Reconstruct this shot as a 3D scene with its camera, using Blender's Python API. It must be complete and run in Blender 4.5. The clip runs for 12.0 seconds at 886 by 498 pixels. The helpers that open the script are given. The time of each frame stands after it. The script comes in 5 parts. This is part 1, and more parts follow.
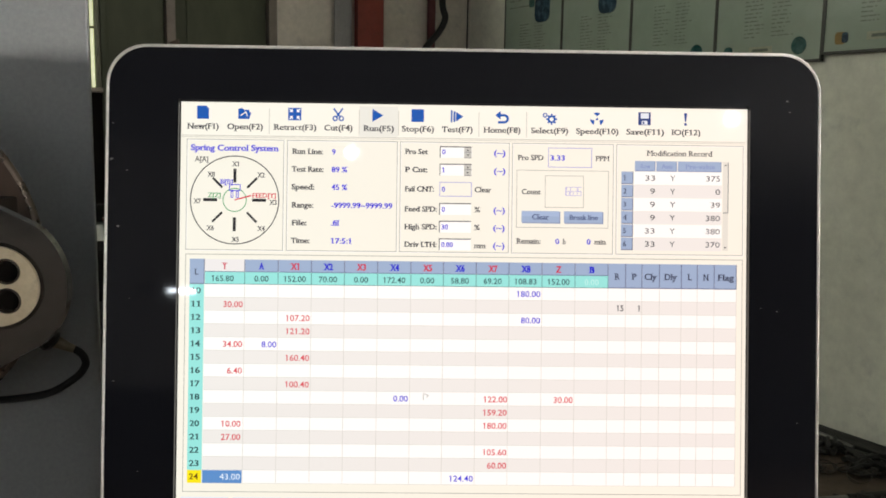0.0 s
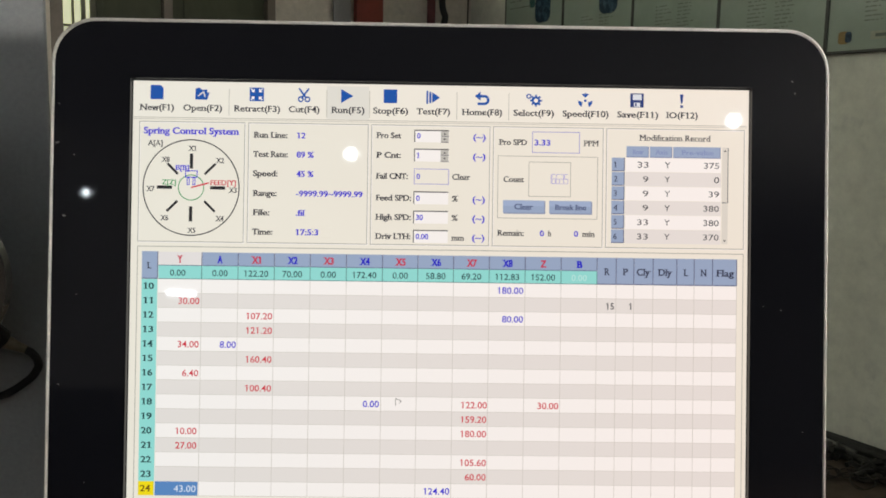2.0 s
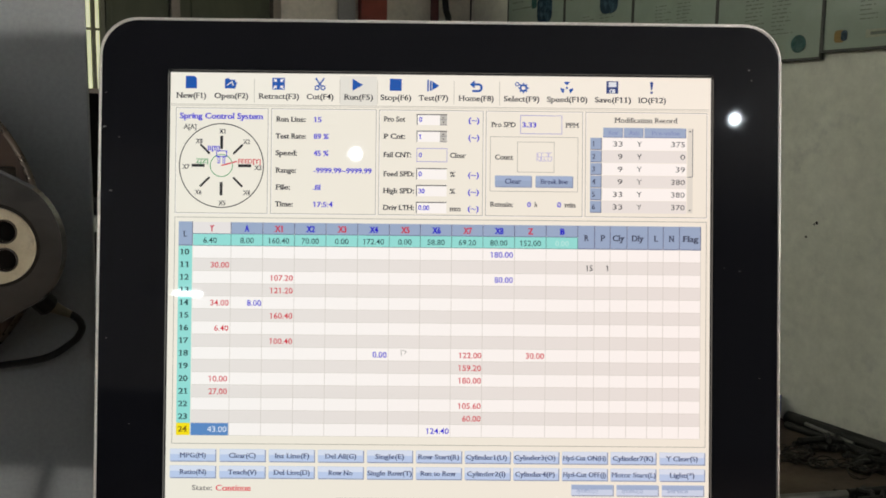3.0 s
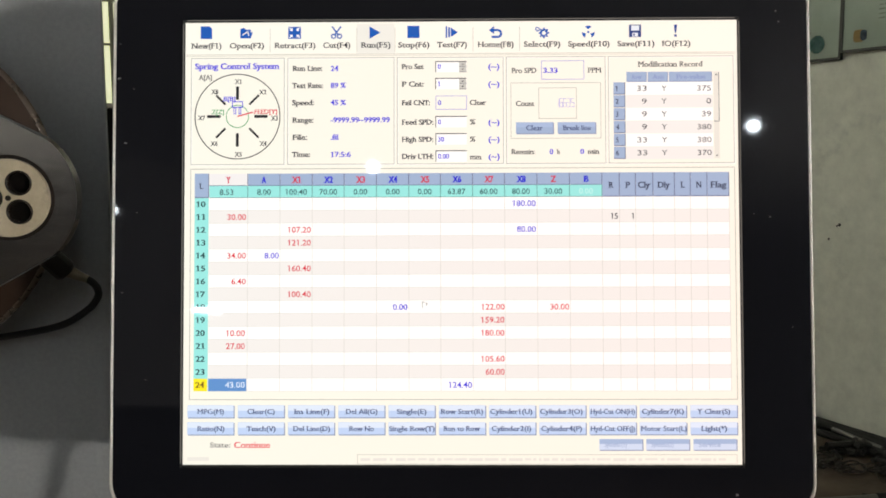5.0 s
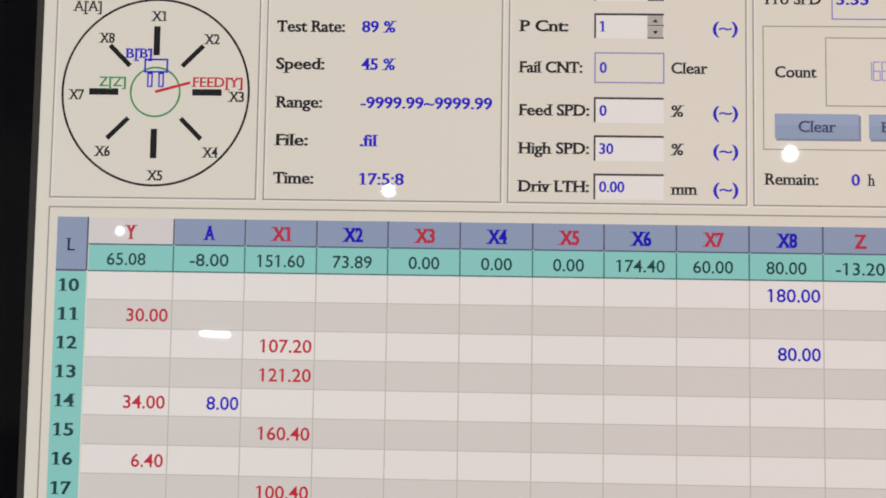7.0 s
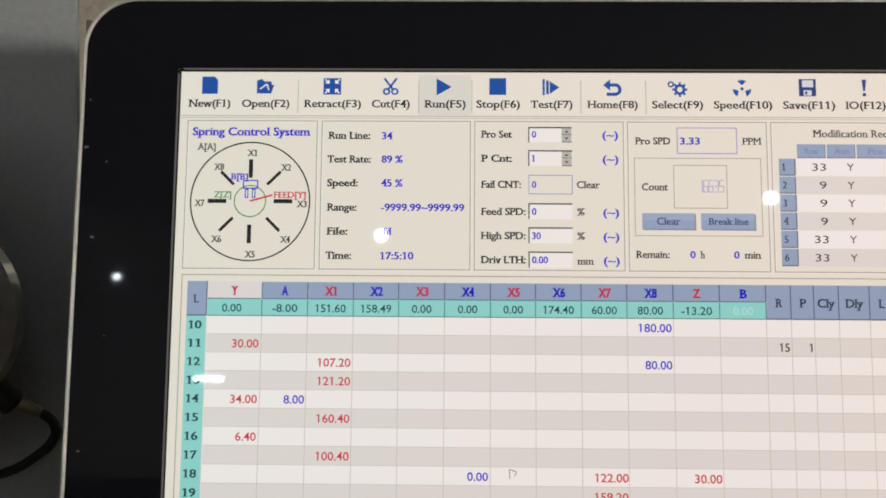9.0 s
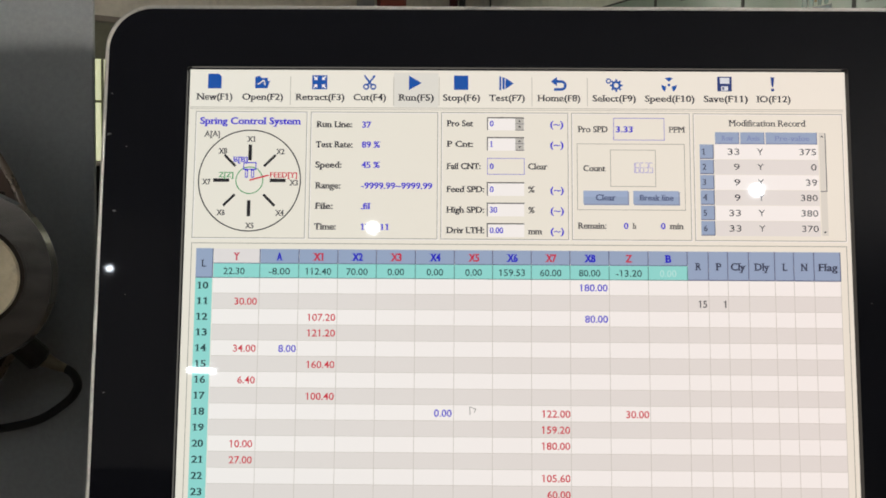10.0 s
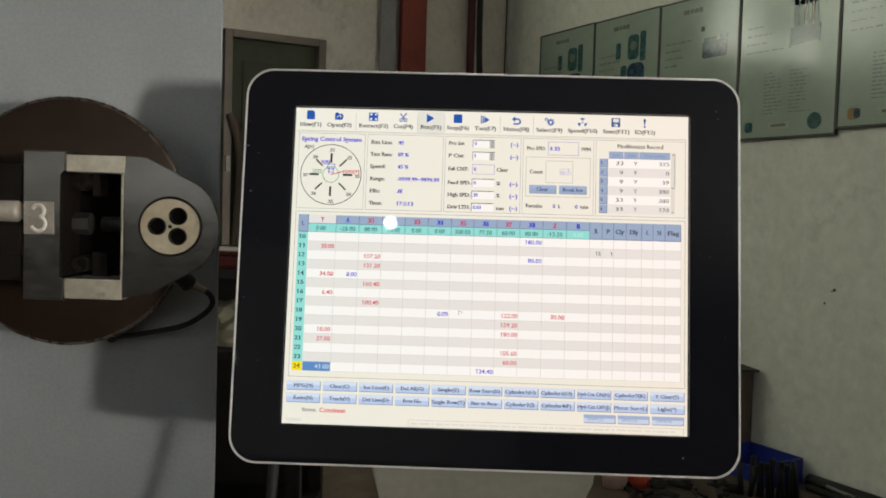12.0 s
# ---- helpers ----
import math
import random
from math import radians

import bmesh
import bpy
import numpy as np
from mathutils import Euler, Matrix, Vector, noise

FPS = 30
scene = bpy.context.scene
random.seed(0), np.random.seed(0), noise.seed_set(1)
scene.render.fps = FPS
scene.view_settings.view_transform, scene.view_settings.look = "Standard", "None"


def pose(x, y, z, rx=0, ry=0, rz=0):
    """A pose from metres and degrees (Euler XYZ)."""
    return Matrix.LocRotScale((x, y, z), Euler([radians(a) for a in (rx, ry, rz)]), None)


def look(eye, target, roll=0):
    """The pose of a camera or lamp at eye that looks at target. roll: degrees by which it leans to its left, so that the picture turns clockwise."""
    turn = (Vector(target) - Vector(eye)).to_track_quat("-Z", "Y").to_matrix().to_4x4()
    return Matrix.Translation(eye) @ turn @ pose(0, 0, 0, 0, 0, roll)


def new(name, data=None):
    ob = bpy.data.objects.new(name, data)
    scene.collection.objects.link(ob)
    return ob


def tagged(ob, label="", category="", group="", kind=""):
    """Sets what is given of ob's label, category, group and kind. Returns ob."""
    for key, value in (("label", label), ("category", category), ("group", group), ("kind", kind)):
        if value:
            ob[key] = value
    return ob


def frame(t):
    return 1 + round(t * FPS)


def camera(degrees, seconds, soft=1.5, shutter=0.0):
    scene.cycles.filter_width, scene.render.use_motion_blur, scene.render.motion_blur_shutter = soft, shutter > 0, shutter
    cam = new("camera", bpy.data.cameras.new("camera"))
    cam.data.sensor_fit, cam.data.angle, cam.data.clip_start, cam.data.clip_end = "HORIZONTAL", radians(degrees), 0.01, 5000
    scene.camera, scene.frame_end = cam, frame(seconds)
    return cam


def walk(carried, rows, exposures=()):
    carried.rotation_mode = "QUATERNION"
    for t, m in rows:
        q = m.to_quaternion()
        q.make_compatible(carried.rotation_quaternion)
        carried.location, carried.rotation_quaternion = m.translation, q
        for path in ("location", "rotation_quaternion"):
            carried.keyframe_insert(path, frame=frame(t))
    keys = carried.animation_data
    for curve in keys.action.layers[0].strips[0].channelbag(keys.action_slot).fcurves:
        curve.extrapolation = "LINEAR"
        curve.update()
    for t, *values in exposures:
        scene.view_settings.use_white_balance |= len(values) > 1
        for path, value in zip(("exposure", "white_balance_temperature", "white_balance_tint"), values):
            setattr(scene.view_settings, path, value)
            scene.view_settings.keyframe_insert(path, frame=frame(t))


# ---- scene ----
# The operator's panel leans back; its own space has x along the screen, y into it and z up the glass.
S = pose(0, 0, 1.22, -8.42, -0.17, -30.18)
# The machine stands upright beside it, turned alike.
M = pose(0, 0, 1.22, 0, 0, -30.18)

cam = camera(53.0, 12.0, soft=1.75)
# Eye, target and roll, in the screen's space.
PATH = [
    (0, (-0.02104, -0.52990, 0.04491), (0.01050, 1.46978, 0.06152), 0.65),
    (0.5, (-0.01570, -0.43742, 0.05707), (0.02035, 1.56226, 0.05907), 0.29),
    (1, (-0.01315, -0.41499, 0.05383), (0.01959, 1.58471, 0.06559), 0.48),
    (1.5, (-0.00237, -0.44737, 0.05013), (0.02792, 1.55234, 0.06538), 0.76),
    (2, (-0.00535, -0.48749, 0.03963), (0.02206, 1.51218, 0.06298), 0.78),
    (2.5, (-0.00520, -0.52121, 0.02897), (0.01722, 1.47849, 0.05537), 0.68),
    (4.5, (0.00137, -0.61509, -0.01683), (-0.00934, 1.38458, 0.01811), 0.15),
    (5, (-0.00432, -0.54132, -0.02219), (-0.02838, 1.45749, 0.04253), -0.14),
    (5.5, (-0.00388, -0.45260, -0.02127), (-0.01898, 1.54523, 0.07072), -0.55),
    (6, (-0.00956, -0.36236, -0.01623), (-0.03349, 1.63434, 0.09613), -0.60),
    (6.5, (-0.03064, -0.28744, 0.00809), (-0.07067, 1.70862, 0.12707), 0.15),
    (7, (-0.04987, -0.24275, 0.02013), (-0.10099, 1.75314, 0.13760), 0.87),
    (9, (-0.04579, -0.38315, 0.01525), (-0.07926, 1.60507, 0.22946), 0.45),
    (9.5, (-0.04293, -0.41782, 0.00584), (-0.06173, 1.57082, 0.21788), 0.47),
    (10, (-0.03384, -0.44899, -0.00259), (-0.04974, 1.54100, 0.19654), 0.40),
    (10.5, (-0.02524, -0.47789, -0.00758), (-0.03303, 1.51350, 0.17771), 0.61),
    (11, (-0.01987, -0.52291, -0.01875), (-0.02953, 1.46915, 0.15893), 0.73),
    (11.5, (-0.00964, -0.62605, -0.04729), (-0.03090, 1.36526, 0.13779), 1.16),
    (12, (-0.01903, -0.75330, -0.05865), (-0.06963, 1.23648, 0.13692), 1.76),
]
# Seconds, stops, kelvin and tint of the clip's camera.
EXPOSURES = [(0.0, 0.3, 6500, 10), (0.5, 0.0, 6500, 10), (1.0, -0.38, 6500, 10), (1.5, -0.03, 6500, 10), (2.0, 0.03, 6500, 10), (2.5, 0.07, 6500, 10), (4.5, 0.15, 6500, 10), (5.0, 0.36, 6520, 10.5),
             (5.5, -0.14, 6570, 11.5), (6.0, -0.61, 6640, 12.5), (6.5, -0.40, 6660, 13.5), (7.0, -0.33, 6660, 14), (9.0, -0.12, 6550, 11), (9.5, -0.05, 6520, 10.5), (10.5, 0.05, 6490, 9.5),
             (11.0, 0.15, 6460, 9), (11.5, 0.02, 6420, 8.5), (12.0, 0.12, 6460, 8)]
walk(cam, [(t, S @ look(eye, target, roll)) for t, eye, target, roll in PATH], EXPOSURES)

# ---- world and light ----
world = bpy.data.worlds.new("world")
scene.world = world
world.use_nodes = True
sky = world.node_tree.nodes.new("ShaderNodeTexSky")
sky.sky_type, sky.sun_disc, sky.sun_elevation, sky.sun_rotation = "NISHITA", False, radians(40), radians(20)
world.node_tree.links.new(sky.outputs["Color"], world.node_tree.nodes["Background"].inputs["Color"])
world.node_tree.nodes["Background"].inputs["Strength"].default_value = 0.1

LAMP_POWER = 0.55    # all workshop lamps together
WINDOW_POWER = 8.6   # daylight behind the high panes
GREEN_POWER = 0.5    # the same behind dirty green glass
GATE_POWER = 440.0   # open sky in the window that lights the machine
SCREEN_POWER = 0.885  # the panel's backlight


# ---- materials ----
def nodes_of(name):
    m = bpy.data.materials.new(name)
    m.use_nodes = True
    t = m.node_tree
    return m, t, t.nodes["Principled BSDF"], t.links


def ramp(t, stops):
    r = t.nodes.new("ShaderNodeValToRGB")
    while len(r.color_ramp.elements) < len(stops):
        r.color_ramp.elements.new(0.5)
    for e, (p, c) in zip(r.color_ramp.elements, stops):
        e.position, e.color = p, (*c, 1)
    return r


def noise_node(t, scale, detail=5.0, rough=0.6, stretch=None):
    co = t.nodes.new("ShaderNodeTexCoord")
    n = t.nodes.new("ShaderNodeTexNoise")
    n.inputs["Scale"].default_value, n.inputs["Detail"].default_value, n.inputs["Roughness"].default_value = scale, detail, rough
    if stretch:
        mp = t.nodes.new("ShaderNodeMapping")
        mp.inputs["Scale"].default_value = stretch
        t.links.new(co.outputs["Object"], mp.inputs["Vector"])
        t.links.new(mp.outputs["Vector"], n.inputs["Vector"])
    else:
        t.links.new(co.outputs["Object"], n.inputs["Vector"])
    return n


def surface(name, dark, light, rough=0.6, metal=0.0, grain=40.0, stain=3.0, bump=0.15, depth=0.002, stretch=None, spec=0.5, contrast=(0.3, 0.7), scuff=0.0):
    """Paint, metal or plaster: large stains between two tones, fine grain in tone, gloss and relief."""
    m, t, b, k = nodes_of(name)
    big = noise_node(t, stain, 6.0, 0.62, stretch)
    fine = noise_node(t, grain, 4.0, 0.7, stretch)
    tone = ramp(t, [(contrast[0], dark), (contrast[1], light)])
    mix = t.nodes.new("ShaderNodeMix")
    mix.data_type, mix.blend_type = "RGBA", "MULTIPLY"
    mix.inputs["Factor"].default_value = 0.5
    grey = ramp(t, [(0.25, (0.72, 0.72, 0.72)), (0.7, (1.1, 1.1, 1.1))])
    k.new(big.outputs["Fac"], tone.inputs["Fac"])
    k.new(fine.outputs["Fac"], grey.inputs["Fac"])
    k.new(tone.outputs["Color"], mix.inputs["A"])
    k.new(grey.outputs["Color"], mix.inputs["B"])
    out = mix.outputs["Result"]
    if scuff:
        marks = noise_node(t, max(5.5, 1.5 * stain), 9.0, 0.72)
        dark_marks = ramp(t, [(0.56, (1, 1, 1)), (0.72, (1 - scuff, 1 - scuff, 1 - 0.9 * scuff))])
        worn = t.nodes.new("ShaderNodeMix")
        worn.data_type, worn.blend_type = "RGBA", "MULTIPLY"
        worn.inputs["Factor"].default_value = 1.0
        k.new(marks.outputs["Fac"], dark_marks.inputs["Fac"])
        k.new(out, worn.inputs["A"])
        k.new(dark_marks.outputs["Color"], worn.inputs["B"])
        out = worn.outputs["Result"]
    k.new(out, b.inputs["Base Color"])
    gloss = t.nodes.new("ShaderNodeMapRange")
    gloss.inputs["To Min"].default_value, gloss.inputs["To Max"].default_value = max(0.03, rough - 0.12), min(1.0, rough + 0.12)
    k.new(fine.outputs["Fac"], gloss.inputs["Value"])
    k.new(gloss.outputs["Result"], b.inputs["Roughness"])
    b.inputs["Metallic"].default_value = metal
    b.inputs["Specular IOR Level"].default_value = spec
    if bump:
        bp = t.nodes.new("ShaderNodeBump")
        bp.inputs["Strength"].default_value, bp.inputs["Distance"].default_value = bump, depth
        k.new(fine.outputs["Fac"], bp.inputs["Height"])
        k.new(bp.outputs["Normal"], b.inputs["Normal"])
    return m


def srgb(r, g, b):
    return tuple(((v / 255 + 0.055) / 1.055) ** 2.4 if v > 10 else v / 255 / 12.92 for v in (r, g, b))


LIT = {}


def lit(r, g, b):
    """A colour on the glowing display, under its glossy glass."""
    key = (r, g, b)
    if key not in LIT:
        m, t, p, k = nodes_of("display_colour")
        p.inputs["Base Color"].default_value = (0.012, 0.012, 0.014, 1)
        p.inputs["Roughness"].default_value = 0.025
        p.inputs["Specular IOR Level"].default_value = 0.35
        # The glow is greenish at one side, warm and pinkish at the other.
        co, sx, rp, mx = (t.nodes.new("ShaderNode" + n) for n in ("TexCoord", "SeparateXYZ", "MapRange", "Mix"))
        rp.inputs["From Min"].default_value, rp.inputs["From Max"].default_value = -0.17, 0.17
        mx.data_type = "RGBA"
        base = srgb(r, g, b)
        mx.inputs["A"].default_value = (*(v * q for v, q in zip(base, (0.975, 0.995, 0.99))), 1)
        mx.inputs["B"].default_value = (*(v * q for v, q in zip(base, (1.04, 0.972, 0.95))), 1)
        k.new(co.outputs["Object"], sx.inputs["Vector"])
        k.new(sx.outputs["X"], rp.inputs["Value"])
        k.new(rp.outputs["Result"], mx.inputs["Factor"])
        k.new(mx.outputs["Result"], p.inputs["Emission Color"])
        p.inputs["Emission Strength"].default_value = SCREEN_POWER
        LIT[key] = m
    return LIT[key]


def glow(name, colour, strength):
    m, t, p, k = nodes_of(name)
    p.inputs["Base Color"].default_value = (0.8, 0.8, 0.8, 1)
    p.inputs["Emission Color"].default_value = (*colour, 1)
    p.inputs["Emission Strength"].default_value = strength
    return m


PLASTER = surface("wall_plaster", (0.74, 0.745, 0.655), (0.84, 0.845, 0.75), 0.85, grain=16, stain=2.2, bump=0.08, depth=0.003, scuff=0.22)
FAR_WALL = surface("far_wall", (0.05, 0.05, 0.048), (0.085, 0.083, 0.078), 0.9, grain=40, stain=1.2, bump=0.2)
WEST_WALL = surface("grey_wall", (0.19, 0.192, 0.195), (0.25, 0.252, 0.255), 0.9, grain=40, stain=1.2, bump=0.2)
# Unseen dark lower wall, added to darken the tool's reflections and stray light.
SHADE_DADO = surface("shade_dado", (0.012, 0.012, 0.013), (0.024, 0.024, 0.025), 0.9, grain=40, stain=1.2, bump=0.2, spec=0.05)
# Separate plaster tone for the north wall, browner than the east wall's.
NORTH_PLASTER = surface("north_plaster", (0.67, 0.615, 0.53), (0.82, 0.765, 0.67), 0.85, grain=30, stain=2.2, bump=0.15, depth=0.004, scuff=0.3)
OLIVE = surface("olive_frame", (0.085, 0.085, 0.045), (0.14, 0.14, 0.08), 0.5, grain=60, stain=6)
CEILING = surface("ceiling_paint", (0.20, 0.208, 0.22), (0.27, 0.28, 0.295), 0.9, grain=30, stain=1.5, bump=0.1)
FLOOR = surface("oily_floor", (0.046, 0.031, 0.022), (0.135, 0.094, 0.065), 0.7, grain=30, stain=7, bump=0.4, depth=0.004, scuff=0.4)
MACHINE_PAINT = surface("blue_grey_paint", (0.285, 0.305, 0.32), (0.355, 0.377, 0.39), 0.38, grain=260, stain=5, bump=0.08, depth=0.0008)
DISC_STEEL = surface("browned_steel", (0.018, 0.011, 0.0075), (0.038, 0.023, 0.0155), 0.5, metal=0.1, grain=90, stain=14, bump=0.12, depth=0.0006, scuff=0.3, spec=0.25)
TOOL_STEEL = surface("tool_steel", (0.18, 0.177, 0.17), (0.33, 0.325, 0.312), 0.15, metal=0.95, grain=90, stain=11, bump=0.04, depth=0.0003, stretch=(0.6, 1, 1.6), contrast=(0.3, 0.7), scuff=0.3)
SHANK_STEEL = surface("dark_shank_steel", (0.035, 0.033, 0.03), (0.07, 0.066, 0.06), 0.4, metal=0.4, grain=120, stain=16, bump=0.05, depth=0.0003)
RIM_STEEL = surface("worn_rim_steel", (0.09, 0.07, 0.055), (0.20, 0.17, 0.14), 0.28, metal=0.8, grain=120, stain=18, bump=0.1, depth=0.0004)
# Dark oiled steel; on the pocket's side sheet it stands in for shade.
TOOL_DARK = surface("oiled_shaded_steel", (0.005, 0.004, 0.003), (0.016, 0.011, 0.008), 0.65, metal=0.0, grain=120, stain=16, bump=0.15, depth=0.0004, spec=0.2)
BRIGHT_STEEL = surface("ground_steel", (0.50, 0.46, 0.37), (0.74, 0.69, 0.57), 0.36, metal=0.6, grain=180, stain=40, bump=0.06, depth=0.0003, scuff=0.5)
PLATE_STEEL = surface("hole_plate_steel", (0.44, 0.38, 0.26), (0.62, 0.555, 0.41), 0.36, metal=0.35, grain=150, stain=45, bump=0.05, depth=0.0003, scuff=0.3)
TAG_STEEL = surface("stamped_tag_steel", (0.30, 0.275, 0.235), (0.44, 0.405, 0.35), 0.42, metal=0.3, grain=180, stain=60, bump=0.08, depth=0.0003, scuff=0.4)
TAG_WHITE = surface("worn_white_figure", (0.62, 0.58, 0.51), (0.78, 0.74, 0.66), 0.5, grain=180, stain=90, bump=0.05, depth=0.0003)
# Near-black paint; in the bores and tool pocket it stands in for shade.
PAINT_AND_SHADE_BLACK = surface("paint_and_shade_black", (0.0025, 0.002, 0.002), (0.006, 0.005, 0.004), 0.9, grain=200, stain=20, bump=0.0, spec=0.08)
BUSH = surface("glossy_black_steel", (0.008, 0.006, 0.005), (0.03, 0.022, 0.016), 0.2, grain=200, stain=60, bump=0.0, spec=0.7)
RUBBER = surface("black_rubber", (0.006, 0.006, 0.007), (0.014, 0.014, 0.015), 0.6, grain=200, stain=20, bump=0.1, depth=0.0004)
BRASS = surface("dull_brass", (0.16, 0.135, 0.095), (0.34, 0.30, 0.22), 0.4, metal=0.6, grain=150, stain=40, bump=0.08, depth=0.0003)
SILVER = surface("brushed_aluminium", (0.74, 0.72, 0.68), (0.86, 0.84, 0.80), 0.34, metal=0.6, grain=300, stain=12, bump=0.04, depth=0.0002)
HOUSING = surface("dark_housing", (0.03, 0.03, 0.032), (0.05, 0.05, 0.052), 0.5, grain=200, stain=8, bump=0.1, depth=0.0004)
RED_PAINT = surface("red_oxide_paint", (0.20, 0.030, 0.018), (0.32, 0.052, 0.032), 0.5, grain=60, stain=6, bump=0.15)
GREEN_GLASS_DOOR = surface("green_door_panel", (0.058, 0.066, 0.044), (0.10, 0.108, 0.072), 0.6, grain=9, stain=2.5, bump=0.0, stretch=(1, 1, 0.4), spec=0.2)
FRAME_GREY = surface("frame_paint", (0.17, 0.14, 0.11), (0.24, 0.205, 0.165), 0.5, grain=60, stain=5, bump=0.1)
CONDUIT = surface("conduit_grey", (0.26, 0.255, 0.255), (0.34, 0.335, 0.335), 0.45, grain=60, stain=5, bump=0.1)
STAND_PAINT = surface("pale_grey_paint", (0.23, 0.222, 0.185), (0.31, 0.30, 0.255), 0.5, grain=120, stain=6, bump=0.08, depth=0.0008)
MAROON = surface("maroon_pipe", (0.08, 0.014, 0.016), (0.13, 0.026, 0.028), 0.5, grain=50, stain=6, bump=0.1)
BLUE_PLASTIC = surface("blue_plastic", (0.009, 0.018, 0.16), (0.015, 0.032, 0.25), 0.42, grain=80, stain=9, bump=0.06)
WOOD = surface("brown_wood", (0.065, 0.045, 0.032), (0.14, 0.098, 0.068), 0.6, grain=60, stain=5, bump=0.25, stretch=(1, 1, 0.15))
BLACK_STEEL = surface("black_oily_steel", (0.010, 0.010, 0.010), (0.030, 0.028, 0.026), 0.5, metal=0.2, grain=70, stain=8, bump=0.15, spec=0.35)
ROD_STEEL = surface("grey_steel_rod", (0.12, 0.12, 0.115), (0.26, 0.255, 0.24), 0.4, metal=0.6, grain=90, stain=10, bump=0.08)
WIRE = surface("spring_wire", (0.02, 0.017, 0.015), (0.06, 0.05, 0.042), 0.45, metal=0.5, grain=90, stain=20, bump=0.05)
TEAL_PLASTIC = surface("teal_plastic", (0.015, 0.06, 0.055), (0.03, 0.10, 0.09), 0.35, grain=80, stain=9, bump=0.06)
DUST = surface("dust", (0.13, 0.13, 0.13), (0.25, 0.25, 0.25), 0.9, bump=0.0)
CLOTH = surface("pale_sacking", (0.20, 0.19, 0.13), (0.36, 0.34, 0.25), 0.9, grain=160, stain=14, bump=0.4, depth=0.002)
RED_PLASTIC = surface("red_plastic", (0.04, 0.006, 0.0045), (0.07, 0.012, 0.008), 0.5, grain=60, stain=8, bump=0.05)
ORANGE_PLASTIC = surface("orange_plastic", (0.38, 0.05, 0.025), (0.55, 0.09, 0.05), 0.5, grain=60, stain=8, bump=0.05)
PALE_PLASTIC = surface("pale_plastic", (0.42, 0.29, 0.24), (0.55, 0.40, 0.34), 0.5, grain=60, stain=8, bump=0.05)
BOARD = surface("green_tinted_board", (0.31, 0.385, 0.32), (0.375, 0.45, 0.38), 0.15, grain=2.4, stain=3.5, bump=0.05, depth=0.014)
BOARD_EDGE = surface("board_edge", (0.015, 0.017, 0.014), (0.035, 0.036, 0.03), 0.5, grain=60, stain=6)
PRINT_TEAL = surface("printed_teal", (0.02, 0.085, 0.085), (0.055, 0.15, 0.14), 0.1, grain=60, stain=34, bump=0.0, contrast=(0.42, 0.6))
PRINT_BLUE = surface("printed_blue", (0.012, 0.035, 0.065), (0.045, 0.10, 0.145), 0.1, grain=60, stain=30, bump=0.0, contrast=(0.42, 0.6))
PRINT_DARK = surface("printed_ink", (0.15, 0.18, 0.15), (0.21, 0.24, 0.2), 0.1, grain=70, stain=20, bump=0.0)
PRINT_GOLD = surface("printed_gold", (0.22, 0.15, 0.055), (0.33, 0.23, 0.09), 0.1, grain=70, stain=20, bump=0.0)
PRINT_PALE = surface("printed_pale", (0.36, 0.39, 0.30), (0.46, 0.48, 0.38), 0.1, grain=70, stain=20, bump=0.0)

# The touch panel's black front glass, with a little dust.
GLASS_BLACK, _t, _b, _k = nodes_of("black_front_glass")
_b.inputs["Specular IOR Level"].default_value = 0.13
_n = noise_node(_t, 900, 2.0, 0.5)
_r = ramp(_t, [(0.70, (0.0078, 0.0084, 0.0116)), (0.82, (0.02, 0.02, 0.024))])
_k.new(_n.outputs["Fac"], _r.inputs["Fac"])
_k.new(_r.outputs["Color"], _b.inputs["Base Color"])
_s = noise_node(_t, 22, 4.0, 0.6)
_g = _t.nodes.new("ShaderNodeMapRange")
_g.inputs["To Min"].default_value, _g.inputs["To Max"].default_value = 0.012, 0.05
_k.new(_s.outputs["Fac"], _g.inputs["Value"])
_k.new(_g.outputs["Result"], _b.inputs["Roughness"])


# ---- shapes ----
def mesh_of(bm, name, material, smooth=False):
    me = bpy.data.meshes.new(name)
    bmesh.ops.recalc_face_normals(bm, faces=bm.faces)
    bm.to_mesh(me)
    bm.free()
    me.materials.append(material)
    if smooth:
        for p in me.polygons:
            p.use_smooth = True
    return me


def part(name, bm, material, parent, label="", smooth=False, at=None):
    ob = new(name, mesh_of(bm, name, material, smooth))
    ob.parent = parent
    if at is not None:
        ob.matrix_basis = at
    if label:
        ob["label"] = label
    return ob


def thing(name, m, label, category, group="", kind=""):
    ob = new(name)
    ob.empty_display_size = 0.05
    ob.matrix_basis = m
    return tagged(ob, label, category, group, kind)


def box(x0, x1, y0, y1, z0, z1, bevel=0.0, seg=2, bm=None):
    out = bm or bmesh.new()
    b = bmesh.new()
    bmesh.ops.create_cube(b, size=1)
    for v in b.verts:
        v.co = Vector((x0 + (v.co.x + 0.5) * (x1 - x0), y0 + (v.co.y + 0.5) * (y1 - y0), z0 + (v.co.z + 0.5) * (z1 - z0)))
    if bevel:
        bmesh.ops.bevel(b, geom=b.edges[:], offset=bevel, segments=seg, affect="EDGES", profile=0.6)
    return join(out, b)


def join(out, b, m=None):
    if m is not None:
        bmesh.ops.transform(b, matrix=m, verts=b.verts)
    tmp = bpy.data.meshes.new("tmp")
    b.to_mesh(tmp)
    b.free()
    out.from_mesh(tmp)
    bpy.data.meshes.remove(tmp)
    return out


